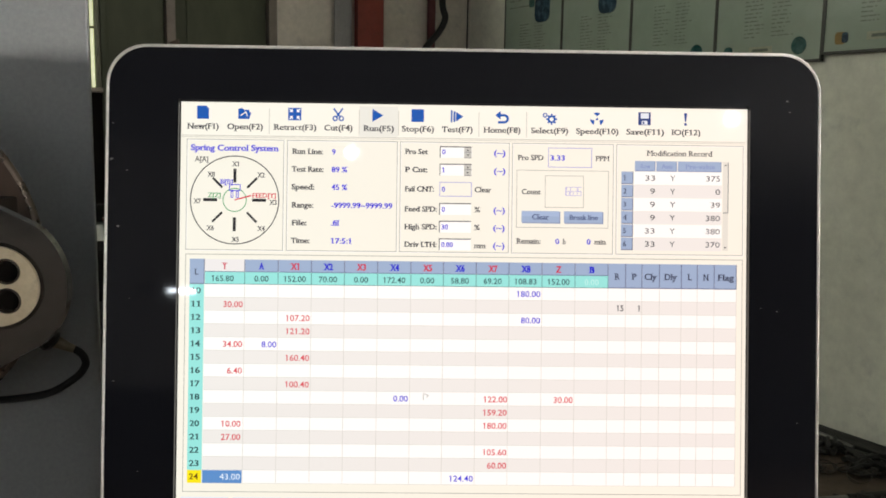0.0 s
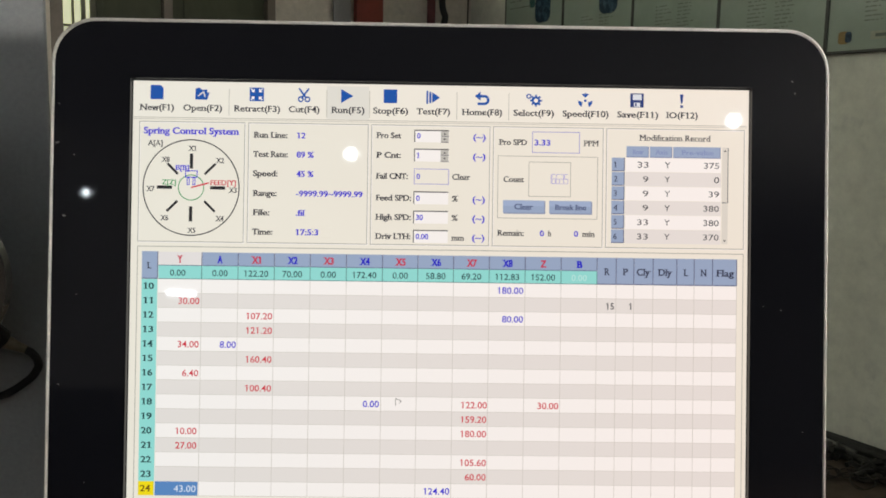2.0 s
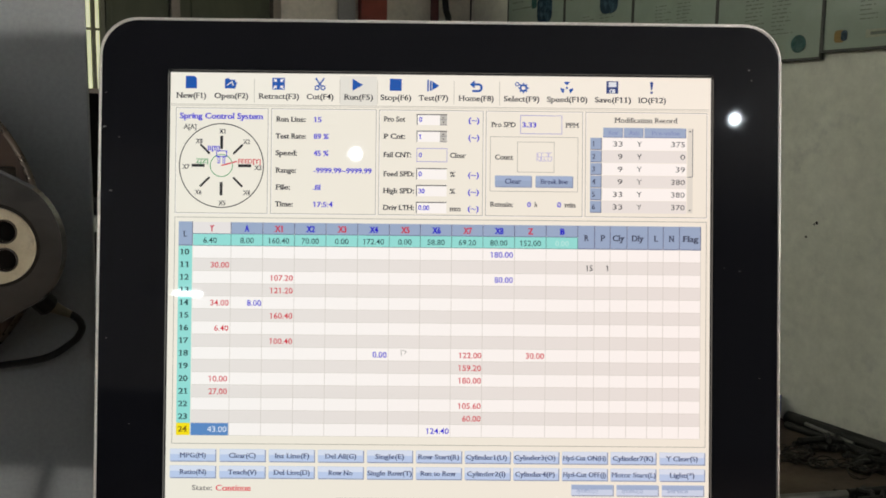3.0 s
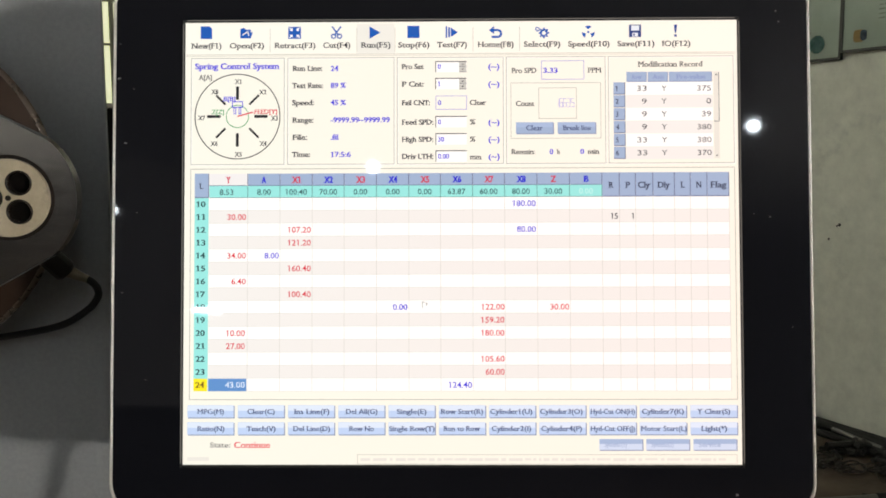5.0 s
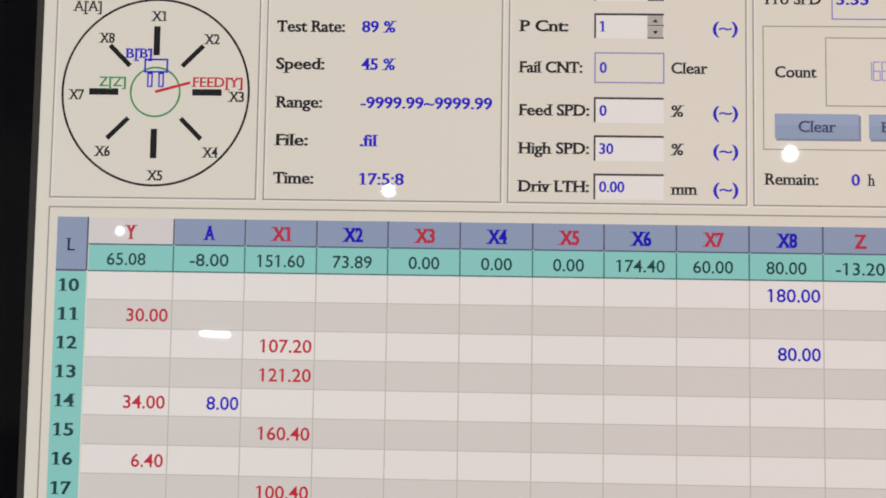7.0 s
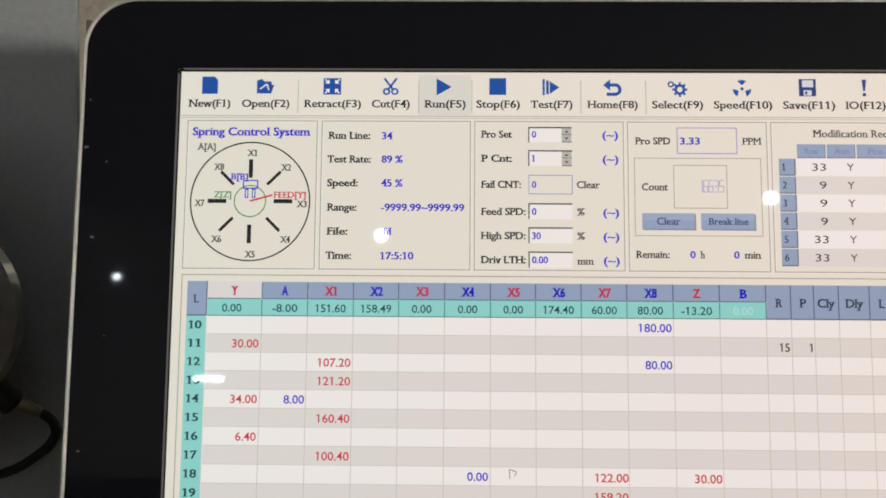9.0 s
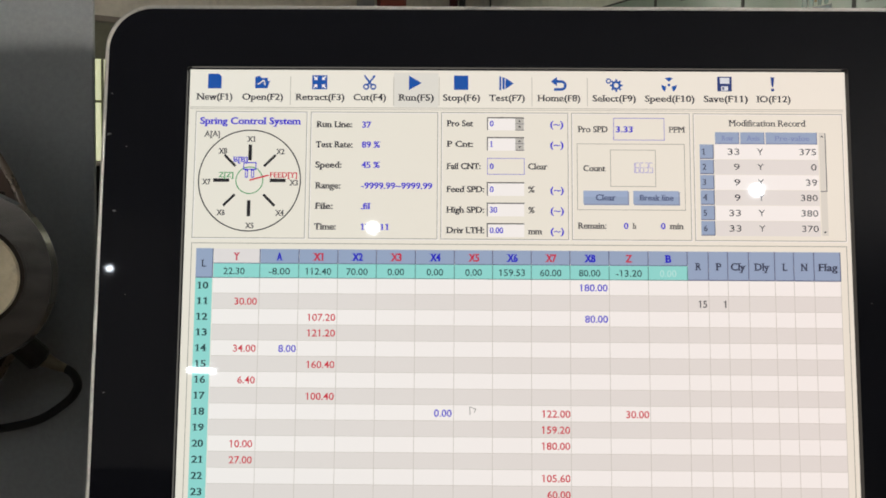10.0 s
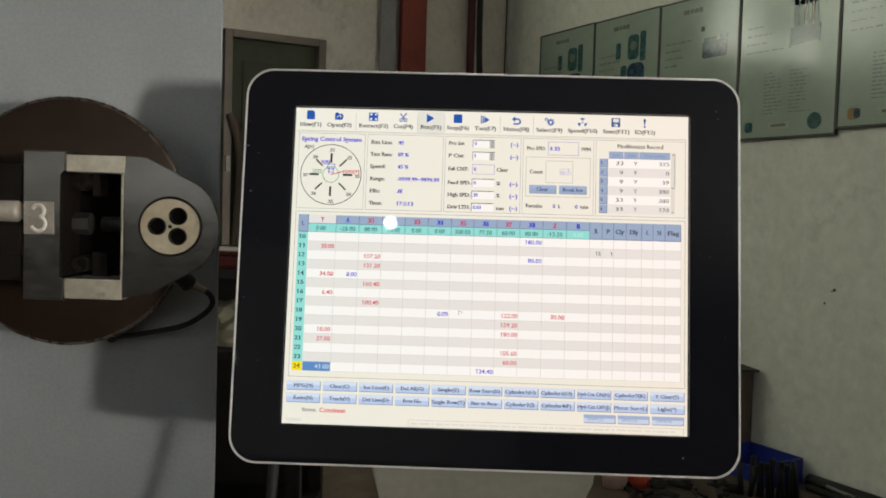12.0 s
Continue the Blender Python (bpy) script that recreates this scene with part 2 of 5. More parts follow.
def lathe(profile, seg=48, m=None, bm=None):
    """Turn (radius, height) pairs round z; radius 0 closes an end."""
    out = bm or bmesh.new()
    b = bmesh.new()
    rings = []
    for r, h in profile:
        if r <= 0:
            rings.append([b.verts.new((0, 0, h))])
        else:
            rings.append([b.verts.new((r * math.cos(2 * math.pi * i / seg), r * math.sin(2 * math.pi * i / seg), h)) for i in range(seg)])
    for lo, hi in zip(rings, rings[1:]):
        for i in range(seg):
            j = (i + 1) % seg
            if len(lo) == 1 and len(hi) == 1:
                continue
            if len(lo) == 1:
                b.faces.new((lo[0], hi[j], hi[i]))
            elif len(hi) == 1:
                b.faces.new((lo[i], lo[j], hi[0]))
            else:
                b.faces.new((lo[i], lo[j], hi[j], hi[i]))
    return join(out, b, m)


FACE = pose(0, 0, 0, 90)  # turns z into -y: out of a face towards the viewer


def tube(points, r, seg=10, bm=None, closed=False):
    """A round bar along points, with rounded bends as given."""
    out = bm or bmesh.new()
    b = bmesh.new()
    pts = [Vector(p) for p in points]
    rings, up = [], None
    for i, p in enumerate(pts):
        a = pts[max(i - 1, 0)]
        c = pts[min(i + 1, len(pts) - 1)]
        d = (c - a).normalized()
        if up is None:
            up = d.orthogonal().normalized()
        up = (up - d * up.dot(d)).normalized()
        side = d.cross(up)
        rr = r[i] if isinstance(r, (list, tuple)) else r
        rings.append([b.verts.new(p + rr * (math.cos(2 * math.pi * k / seg) * up + math.sin(2 * math.pi * k / seg) * side)) for k in range(seg)])
    for lo, hi in zip(rings, rings[1:]):
        for k in range(seg):
            j = (k + 1) % seg
            b.faces.new((lo[k], lo[j], hi[j], hi[k]))
    b.faces.new(rings[0][::-1])
    b.faces.new(rings[-1])
    return join(out, b)


def spline(points, n=8):
    """Catmull-Rom points through the given ones."""
    p = [Vector(q) for q in points]
    p = [p[0] * 2 - p[1]] + p + [p[-1] * 2 - p[-2]]
    out = []
    for i in range(1, len(p) - 2):
        for k in range(n):
            t = k / n
            out.append(0.5 * ((2 * p[i]) + (p[i + 1] - p[i - 1]) * t + (2 * p[i - 1] - 5 * p[i] + 4 * p[i + 1] - p[i + 2]) * t * t
                              + (3 * p[i] - p[i - 1] - 3 * p[i + 1] + p[i + 2]) * t ** 3))
    return out + [p[-2]]


def rounded(x0, x1, z0, z1, r, n=10):
    """The outline of a rounded rectangle, counter-clockwise."""
    out = []
    for cx, cz, a0 in ((x1 - r, z1 - r, 0), (x0 + r, z1 - r, 90), (x0 + r, z0 + r, 180), (x1 - r, z0 + r, 270)):
        for k in range(n + 1):
            a = radians(a0 + 90 * k / n)
            out.append((cx + r * math.cos(a), cz + r * math.sin(a)))
    return out


def prism(outline, y0, y1, bevel=0.0, bm=None, seg=2):
    """A plate: an outline in x and z, from y0 (its front) to y1."""
    out = bm or bmesh.new()
    b = bmesh.new()
    front = [b.verts.new((x, y0, z)) for x, z in outline]
    back = [b.verts.new((x, y1, z)) for x, z in outline]
    n = len(outline)
    f = b.faces.new(front)
    b.faces.new(back[::-1])
    for i in range(n):
        j = (i + 1) % n
        b.faces.new((front[i], back[i], back[j], front[j]))
    if bevel:
        bmesh.ops.bevel(b, geom=[e for e in f.edges], offset=bevel, segments=seg, affect="EDGES", profile=0.5)
    return join(out, b)


def ring(outer, inner, y0, y1, bm=None):
    """A frame between two outlines with the same number of points."""
    out = bm or bmesh.new()
    b = bmesh.new()
    rows = [[b.verts.new((x, y, z)) for x, z in line] for line, y in ((outer, y0), (outer, y1), (inner, y1), (inner, y0))]
    n = len(outer)
    for a, c in ((0, 1), (1, 2), (2, 3), (3, 0)):
        for i in range(n):
            j = (i + 1) % n
            b.faces.new((rows[a][i], rows[a][j], rows[c][j], rows[c][i]))
    return join(out, b)


# ---- the room ----
XR, YB, XL, YF, ZC = 2.87, 4.49, -8.5, -17.0, 4.2  # inner faces: east, north, west, south, ceiling
FL = 0.11  # the floor


def structure(name, bm, material, label, category):
    return tagged(new(name, mesh_of(bm, name, material)), label, category, kind="structure")


structure("floor", box(XL - 0.2, XR + 0.2, YF - 0.2, YB + 0.2, -0.2, FL), FLOOR, "dark brown oily concrete workshop floor", "floor")
structure("ceiling", box(XL - 0.2, XR + 0.2, YF - 0.2, YB + 0.2, ZC, ZC + 0.2), CEILING, "plain pale workshop ceiling", "ceiling")
# The east wall runs on behind the viewer and holds the bright window that lights the machine.
GY0, GY1, GZ0, GZ1 = -10.65, -8.55, 0.80, 1.66
east = box(XR, XR + 0.2, GY1, YB + 0.2, 0, ZC)
box(XR, XR + 0.2, YF - 0.2, GY0, 0, ZC, bm=east)
box(XR, XR + 0.2, GY0, GY1, 0, GZ0, bm=east)
box(XR, XR + 0.2, GY0, GY1, GZ1, ZC, bm=east)
structure("wall_east", east, PLASTER, "stained off-white plaster wall under a row of boards", "wall")
structure("wall_west", box(XL - 0.2, XL, YF - 0.2, YB + 0.2, 0, ZC), WEST_WALL, "plain grey workshop wall", "wall")
# Added out of view: the dark band tones down what the tool steel mirrors.
structure("shade_dado_west", box(XL, XL + 0.02, YF, YB, FL, 1.16), SHADE_DADO, "unseen dark lower wall part, added to darken the tool's reflections", "wall")
# An unseen low wall, added to shade the machine's lower part from the window.
structure("light_block_wall", box(0.15, 1.95, -4.78, -4.66, FL, 1.09, 0.004), FAR_WALL, "unseen dark low wall, added to block the low window's light", "wall")
structure("wall_south", box(XL, XR, YF - 0.2, YF, 0, ZC), FAR_WALL, "plain dark sheeted workshop wall", "wall")

# The north wall: a tall opening for the door and its side panel, a low green window, high panes.
OX0, OX1, OZ, LX, LZ, HX0, HX1, HZ0, HZ1 = 0.395, 1.555, 2.247, 0.614, 1.505, -4.5, 1.05, 2.5, 3.7
north = box(XL, HX0, YB, YB + 0.2, 0, ZC)
box(HX0, OX0, YB, YB + 0.2, 0, HZ0, bm=north)
box(OX0, HX1, YB, YB + 0.2, OZ, HZ0, bm=north)
box(HX0, HX1, YB, YB + 0.2, HZ1, ZC, bm=north)
box(HX1, OX1, YB, YB + 0.2, OZ, ZC, bm=north)
box(OX1, XR, YB, YB + 0.2, 0, ZC, bm=north)
structure("wall_north", north, NORTH_PLASTER, "stained off-white plaster wall with a door and windows", "wall")

# Door: frame, green leaf with a mullion, lever.
door = tagged(thing("door_1", pose(0, YB, 0), "dark green closed door in a grey-brown frame", "door"), kind="structure")
for name, bm in (("door_frame", box(0.945, 0.992, -0.03, 0.12, 0, OZ, 0.004)), ("door_frame", box(1.513, 1.560, -0.03, 0.12, 0, OZ, 0.004)),
                 ("door_frame", box(0.992, 1.513, -0.03, 0.12, 2.203, OZ, 0.004))):
    part(name, bm, FRAME_GREY, door, "grey-brown painted frame")
part("door_leaf", box(0.993, 1.512, 0.02, 0.07, 0.01, 2.201, 0.004), GREEN_GLASS_DOOR, door)
part("door_panel", box(1.06, 1.45, 0.005, 0.03, 1.15, 2.08, 0.006), GREEN_GLASS_DOOR, door)
part("door_panel", box(1.06, 1.45, 0.005, 0.03, 0.15, 1.02, 0.006), GREEN_GLASS_DOOR, door)
part("latch", box(0.955, 0.985, -0.05, -0.03, 1.43, 1.52, 0.004), ROD_STEEL, door, "small grey metal latch plate")
part("door_handle", tube(spline([(1.02, -0.04, 1.0), (1.035, -0.06, 1.3), (1.03, -0.07, 1.55), (1.005, -0.06, 1.68), (0.975, -0.05, 1.76)]), 0.026), WOOD, door, "dark brown upright grab handle")

SIDE = tagged(thing("panel_1", pose(0, YB, 0), "dark green fixed panel beside the door", "panel"), kind="structure")
part("fixed_panel", box(LX + 0.03, 0.944, 0.02, 0.07, 0, OZ, 0.004), GREEN_GLASS_DOOR, SIDE)
part("panel_frame", box(LX, LX + 0.03, -0.01, 0.10, 0, OZ, 0.004), GREEN_GLASS_DOOR, SIDE)

GREEN_LIGHT = glow("daylit_green_glass", (0.95, 1.0, 0.55), GREEN_POWER)
HIGH_LIGHT = glow("daylit_high_glass", (0.86, 1.0, 0.78), WINDOW_POWER)
# Patches of light and shade, as through leaves, are painted into the glow.
_t = HIGH_LIGHT.node_tree
_n = noise_node(_t, 2.1, 4.0, 0.6)
_r = ramp(_t, [(0.42, (0.04, 0.05, 0.03)), (0.50, (0.46, 0.49, 0.36)), (0.60, (1.05, 1.04, 0.90))])
_t.links.new(_n.outputs["Fac"], _r.inputs["Fac"])
_t.links.new(_r.outputs["Color"], _t.nodes["Principled BSDF"].inputs["Emission Color"])
GATE_LIGHT = glow("daylit_low_glass", (1.0, 0.93, 0.83), GATE_POWER)


def window(name, m, x0, x1, z0, z1, cols, rows, material, label):
    """A framed window with its panes, in its wall's opening."""
    t = tagged(thing(name, m, label, "window"), kind="structure")
    f = 0.04
    for a, b, c, d in ((x0, x0 + f, z0, z1), (x1 - f, x1, z0, z1), (x0 + f, x1 - f, z0, z0 + f), (x0 + f, x1 - f, z1 - f, z1)):
        part("window_frame", box(a, b, 0.0, 0.08, c, d, 0.004), FRAME_GREY, t)
    part("window_sill", box(x0 - 0.03, x1 + 0.03, -0.04, 0.0, z0 - 0.03, z0 - 0.001, 0.004), FRAME_GREY, t)
    w, h = (x1 - x0 - 2 * f) / cols, (z1 - z0 - 2 * f) / rows
    for i in range(cols):
        for j in range(rows):
            a, c = x0 + f + i * w, z0 + f + j * h
            part("pane", box(a + 0.008, a + w - 0.008, 0.045, 0.053, c + 0.008, c + h - 0.008), material, t, "bright daylit pane")
            if i:
                part("muntin", box(a - 0.01, a + 0.01, 0.03, 0.07, c, c + h), FRAME_GREY, t)
            if j:
                part("muntin", box(a + 0.01, a + w - 0.01, 0.03, 0.07, c - 0.008, c + 0.008), FRAME_GREY, t)
    return t


# The narrow green window beside the door, over a black boarded panel.
slit = tagged(thing("window_1", pose(0, YB, 0), "narrow green-tinted daylit window beside the door", "window"), kind="structure")
part("window_frame", box(OX0, 0.456, 0.0, 0.09, LZ, OZ, 0.004), FRAME_GREY, slit, "wide grey-brown frame post")
part("window_frame", box(0.456, LX, 0.0, 0.09, OZ - 0.03, OZ, 0.003), FRAME_GREY, slit)
part("top_panel", box(0.456, LX, 0.02, 0.07, 2.03, OZ - 0.03, 0.003), OLIVE, slit, "olive panel above the panes")
part("mullion", box(0.501, 0.510, 0.01, 0.08, LZ, 2.03, 0.002), OLIVE, slit, "olive upright bar")
part("mullion", box(0.546, 0.565, 0.01, 0.08, LZ, 2.03, 0.003), OLIVE, slit, "olive upright bar")
part("window_sill", box(0.440, LX, -0.025, 0.09, LZ - 0.025, LZ, 0.004), FRAME_GREY, slit)
part("mullion", box(0.589, LX, 0.01, 0.08, LZ, 2.03, 0.003), OLIVE, slit, "olive upright bar")
for x0, x1 in ((0.456, 0.501), (0.510, 0.546), (0.565, 0.589)):
    part("pane", box(x0, x1, 0.045, 0.052, LZ, 1.806), GREEN_LIGHT, slit, "bright green-tinted pane")
    part("pane", box(x0, x1, 0.045, 0.052, 1.818, 2.03), GREEN_LIGHT, slit, "bright green-tinted pane")
    part("muntin", box(x0, x1, 0.03, 0.07, 1.806, 1.818), OLIVE, slit)
part("lower_board", box(OX0, LX, 0.01, 0.08, 0, LZ - 0.025, 0.003), PAINT_AND_SHADE_BLACK, slit, "black board under the window")
window("window_2", pose(0, YB, 0), HX0, HX1, HZ0, HZ1, 8, 2, HIGH_LIGHT, "high daylit window above the door wall")
window("window_3", pose(XR, 0, 0, 0, 0, -90), -GY1, -GY0, GZ0, GZ1, 2, 1, GATE_LIGHT, "bright low daylit window of the plaster wall")

# Pipes on the north wall.
def upright(name, x, w, d, material, label, z1=ZC, shape="box"):
    t = thing(name, pose(x, YB, 0), label, "pipe")
    if shape == "box":
        part("channel", box(-w / 2, w / 2, -d, -0.002, 0, z1, 0.006), material, t)
        part("flange", box(-w / 2 - 0.02, w / 2 + 0.02, -d - 0.012, -d, 0, z1, 0.003), material, t)
    else:
        part("pipe_body", tube([(0, -d, 0), (0, -d, z1)], w / 2, 16), material, t, smooth=True)
    for z in (0.5, 1.6, 2.7, 3.7):
        part("clip", box(-w / 2 - 0.015, w / 2 + 0.015, -d - 0.02, 0, z, z + 0.03, 0.003), CONDUIT, t)
    return t


upright("column", 2.115, 0.13, 0.085, RED_PAINT, "dark red painted steel column against the wall")
upright("conduit", 1.960, 0.070, 0.035, CONDUIT, "grey square cable conduit on the wall")
upright("pipe", 2.547, 0.052, 0.06, MAROON, "dark maroon upright pipe in the wall corner", shape="round")
loop = thing("hose", pose(0, YB, 0), "black rubber hose hanging by the pipe", "hose")
part("hose_body", tube(spline([(2.59, -0.10, 3.2), (2.585, -0.10, 2.6), (2.588, -0.10, 2.3), (2.597, -0.11, 2.07), (2.617, -0.11, 1.994), (2.572, -0.11, 1.906), (2.466, -0.11, 1.785), (2.40, -0.10, 1.6), (2.40, -0.06, 1.1)]), 0.020), RUBBER, loop, smooth=True)
cord = thing("cable", pose(XR - 0.026, YB - 0.008, 0), "thin dark cable down the corner of the walls", "cable")
part("cable_body", tube([(0, 0, 0.3), (-0.004, 0, 1.4), (0.003, -0.003, 2.6), (0, 0, ZC)], 0.005, 8), BLACK_STEEL, cord, smooth=True)

# Old nail heads left in the plaster.
for y, z, q in ((1.851, 0.963, 0.007), (1.862, 0.957, 0.004), (1.897, 0.902, 0.005)):
    nail = thing("wall_nail", pose(XR, y, z, 0, -90, 0), "rusty dark nail head in the plaster wall", "nail", "nails in the plaster")
    part("nail_head", lathe([(0, 0.005), (q * 0.6, 0.0045), (q, 0.002), (q * 0.8, 0.0), (q * 0.4, -0.01), (0, -0.012)], 12), WIRE, nail)

# ---- boards on the east wall ----
PW, PZ0, PZ1, PY = 0.55, 1.63, 2.36, 4.073


def board(index, kind):
    """A printed information board: tinted sheet, dark edge strips, picture, lines of print that cannot be read."""
    rng = random.Random(40 + index)
    t = thing("information_board", pose(XR, PY - index * PW, 0, 0, 0, -90), "green-tinted glossy printed board with a machine picture", "poster", "boards along the wall")
    drop = -0.004 * index if index < 4 else 0.012
    w, z0, z1 = PW, PZ0 + drop, PZ1 + drop
    part("sheet", box(0.006, w - 0.006, -0.018, -0.004, z0 + 0.006, z1 - 0.006, 0.002), BOARD, t)
    for x0, x1, a, b in ((0, 0.008, z0, z1), (w - 0.008, w, z0, z1), (0.008, w - 0.008, z0, z0 + 0.010), (0.008, w - 0.008, z1 - 0.008, z1)):
        part("edge_strip", box(x0, x1, -0.022, -0.003, a, b, 0.001), BOARD_EDGE, t)
    y0, y1 = -0.0195, -0.0182
    # machine picture
    cx = w * (0.62 if kind != 2 else 0.70)
    def picture(material, shapes):
        """One printed tone of a machine picture: rounded blocks (x0, x1, z0, z1)."""
        bm = bmesh.new()
        for a, b, c, d in shapes:
            prism(rounded(cx + a, cx + b, z0 + c, z0 + d, min(b - a, d - c) * (0.16 if kind == 1 else 0.3), 4), y0, y1, bm=bm)
        part("picture", bm, material, t)

    if kind == 0:
        picture(PRINT_TEAL, [(-0.145, -0.105, 0.49, 0.58), (-0.045, 0.045, 0.475, 0.61), (0.055, 0.10, 0.46, 0.62), (-0.10, -0.05, 0.39, 0.45)])
        picture(PRINT_BLUE, [(-0.045, 0.095, 0.30, 0.455)])
        lathe_bm = lathe([(0, 0), (0.026, 0), (0.026, 0.0013), (0, 0.0013)], 20, pose(cx + 0.0, y0, z0 + 0.55, 90))
        part("picture", lathe_bm, PRINT_DARK, t)
    elif kind == 1:
        picture(PRINT_BLUE, [(-0.03, 0.13, 0.415, 0.497)])
        picture(PRINT_TEAL, [(-0.02, 0.06, 0.4975, 0.515), (0.085, 0.132, 0.4975, 0.52), (-0.045, -0.02, 0.55, 0.575)])
    else:
        part("picture", prism([(cx - 0.097, z0 + 0.398), (cx - 0.08, z0 + 0.410), (cx + 0.05, z0 + 0.416), (cx + 0.066, z0 + 0.406), (cx + 0.066, z0 + 0.486), (cx - 0.088, z0 + 0.486)], y0, y1), PRINT_BLUE, t)
        picture(PRINT_TEAL, [(-0.075, -0.05, 0.488, 0.70), (-0.045, -0.02, 0.488, 0.70), (0.0, 0.02, 0.488, 0.68), (0.03, 0.05, 0.488, 0.70), (-0.075, 0.05, 0.58, 0.615)])
        picture(PRINT_GOLD, [(-0.015, -0.004, 0.505, 0.66), (0.025, 0.034, 0.505, 0.64)])
        picture(PRINT_BLUE, [(0.075, 0.13, 0.575, 0.67)])
    # print
    title = box(0.17, 0.21, y0, y1, z1 - 0.078, z1 - 0.056)
    for k in range(3):
        box(0.218 + 0.03 * k, 0.242 + 0.03 * k, y0, y1, z1 - 0.076 - 0.002 * k, z1 - 0.057, bm=title)
    part("title_bar", title, PRINT_DARK, t)
    def words(x, end, z, h):
        """One line of print that cannot be read: short bars, a word each."""
        line = bmesh.new()
        while x < end:
            a = min(end, x + rng.uniform(0.008, 0.035))
            box(x, a, y0, y1, z, z + h * rng.uniform(0.7, 1.0), bm=line)
            x = a + rng.uniform(0.004, 0.016)
        part("print_bar", line, PRINT_DARK, t)

    for col in (0.16, 0.30):
        for row in range(12):
            words(col, col + rng.uniform(0.05, 0.11), z0 + 0.115 + row * 0.0165, 0.0042)
    for row in range(4):
        words(0.05, 0.05 + rng.uniform(0.08, 0.22), z0 + 0.40 + row * 0.038, 0.007)
    # marks along the foot
    first = PRINT_GOLD if index in (4, 6) else PRINT_TEAL
    part("foot_mark", prism(rounded(0.055, 0.10, z0 + 0.035, z0 + 0.082, 0.012, 3), y0, y1), first, t)
    if first is PRINT_GOLD:
        part("foot_mark", prism(rounded(0.085, 0.112, z0 + 0.04, z0 + 0.08, 0.010, 3), y0 - 0.001, y0), PRINT_BLUE, t)
    part("foot_mark", box(0.19, 0.31, y0, y1, z0 + 0.045, z0 + 0.075), PRINT_PALE, t)
    part("foot_mark", box(0.21, 0.29, y0 - 0.001, y0, z0 + 0.054, z0 + 0.066), PRINT_DARK, t)
    part("foot_mark", lathe([(0, 0), (0.036, 0), (0.036, 0.0013), (0, 0.0013)], 20, pose(0.44, y1, z0 + 0.068, 90)), PRINT_TEAL, t)
    return t


for i, kind in enumerate((0, 0, 1, 2, 1, 0, 2)):
    board(i, kind)


# ---- the spring machine ----
machine = thing("spring_machine", M @ pose(0, 0, -1.22), "blue-grey painted spring forming machine with a tool head", "machine")
Z = 1.22  # the panel's centre above the floor
part("front_panel", box(-1.15, -0.2725, 0.150, 0.154, FL, 2.1, 0.0012, 2), MACHINE_PAINT, machine, "blue-grey painted steel cover")
part("frame", box(-1.14, -0.62, 0.155, 0.62, 0.161, 2.09, 0.003), BLACK_STEEL, machine)
part("base", box(-1.14, -0.62, 0.155, 0.6, FL, 0.16, 0.005), BLACK_STEEL, machine)

DX, DZ = -0.3997, Z + 0.0261
disc = part("rotary_disc", lathe([(0, 0.069), (0.1149, 0.069), (0.1181, 0.066), (0.1176, 0.063), (0.100, 0.052), (0.072, 0.048), (0.072, 0.0), (0, 0.0)], 128, pose(DX, 0.149, DZ, 90)), DISC_STEEL, machine, "round browned steel rotary head", True)
part("disc_rim", lathe([(0.1150, 0.0686), (0.1161, 0.0690), (0.1185, 0.0660), (0.1186, 0.0650), (0.1180, 0.0645)], 128, pose(DX, 0.149, DZ, 90)), RIM_STEEL, machine, "worn rim", True)

# Tool slide in front of the disc.
YT = -0.013
slide = thing("tool_slide", M @ pose(0.0035, -0.0066, 0.0003), "dark steel numbered tool slide with a three-hole nose plate", "machine tool")


def arc(cx, cz, r, a0, a1, n):
    return [(cx + r * math.cos(radians(a0 + (a1 - a0) * k / n)), cz + r * math.sin(radians(a0 + (a1 - a0) * k / n))) for k in range(n + 1)]


nose = [(-0.3090, -0.0340), (-0.3090, 0.0690), (-0.3075, 0.0700), (-0.3075, 0.0850), (-0.292, 0.0845), (-0.2895, 0.0832)] + arc(-0.2728, 0.0275, 0.044, 52, -52, 18) + [(-0.2875, -0.0300), (-0.295, -0.0322)]
part("nose", prism(nose[::-1], YT, YT + 0.007, 0.0005), TOOL_STEEL, slide, "worn grey steel nose", False)
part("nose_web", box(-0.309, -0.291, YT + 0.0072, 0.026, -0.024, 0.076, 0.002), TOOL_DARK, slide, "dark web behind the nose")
part("worn_edge", box(-0.3104, -0.3090, YT - 0.0006, YT + 0.004, -0.0182, 0.0703, 0.0003), BRIGHT_STEEL, slide, "bright worn edge")
# Dark sheet laid as painted shade over the pocket's bright side face.
part("pocket_shade", box(-0.3629, -0.3612, YT + 0.001, 0.0235, -0.0168, 0.0688), TOOL_DARK, slide)
rear = [(-0.393, -0.0373), (-0.3582, -0.0373), (-0.3582, -0.0190), (-0.3630, -0.0170), (-0.3630, 0.0690), (-0.3572, 0.0710), (-0.3572, 0.0878), (-0.393, 0.0878)]
part("rear_block", prism(rear, YT - 0.001, 0.03, 0.0012), TOOL_STEEL, slide)
part("upper_jaw", box(-0.3570, -0.3080, YT - 0.0005, 0.026, 0.0705, 0.0848, 0.001), BRIGHT_STEEL, slide, "bright ground steel strip")
part("lower_jaw", box(-0.3580, -0.3100, YT - 0.0005, 0.026, -0.0355, -0.0185, 0.001), BRIGHT_STEEL, slide, "bright ground steel strip")
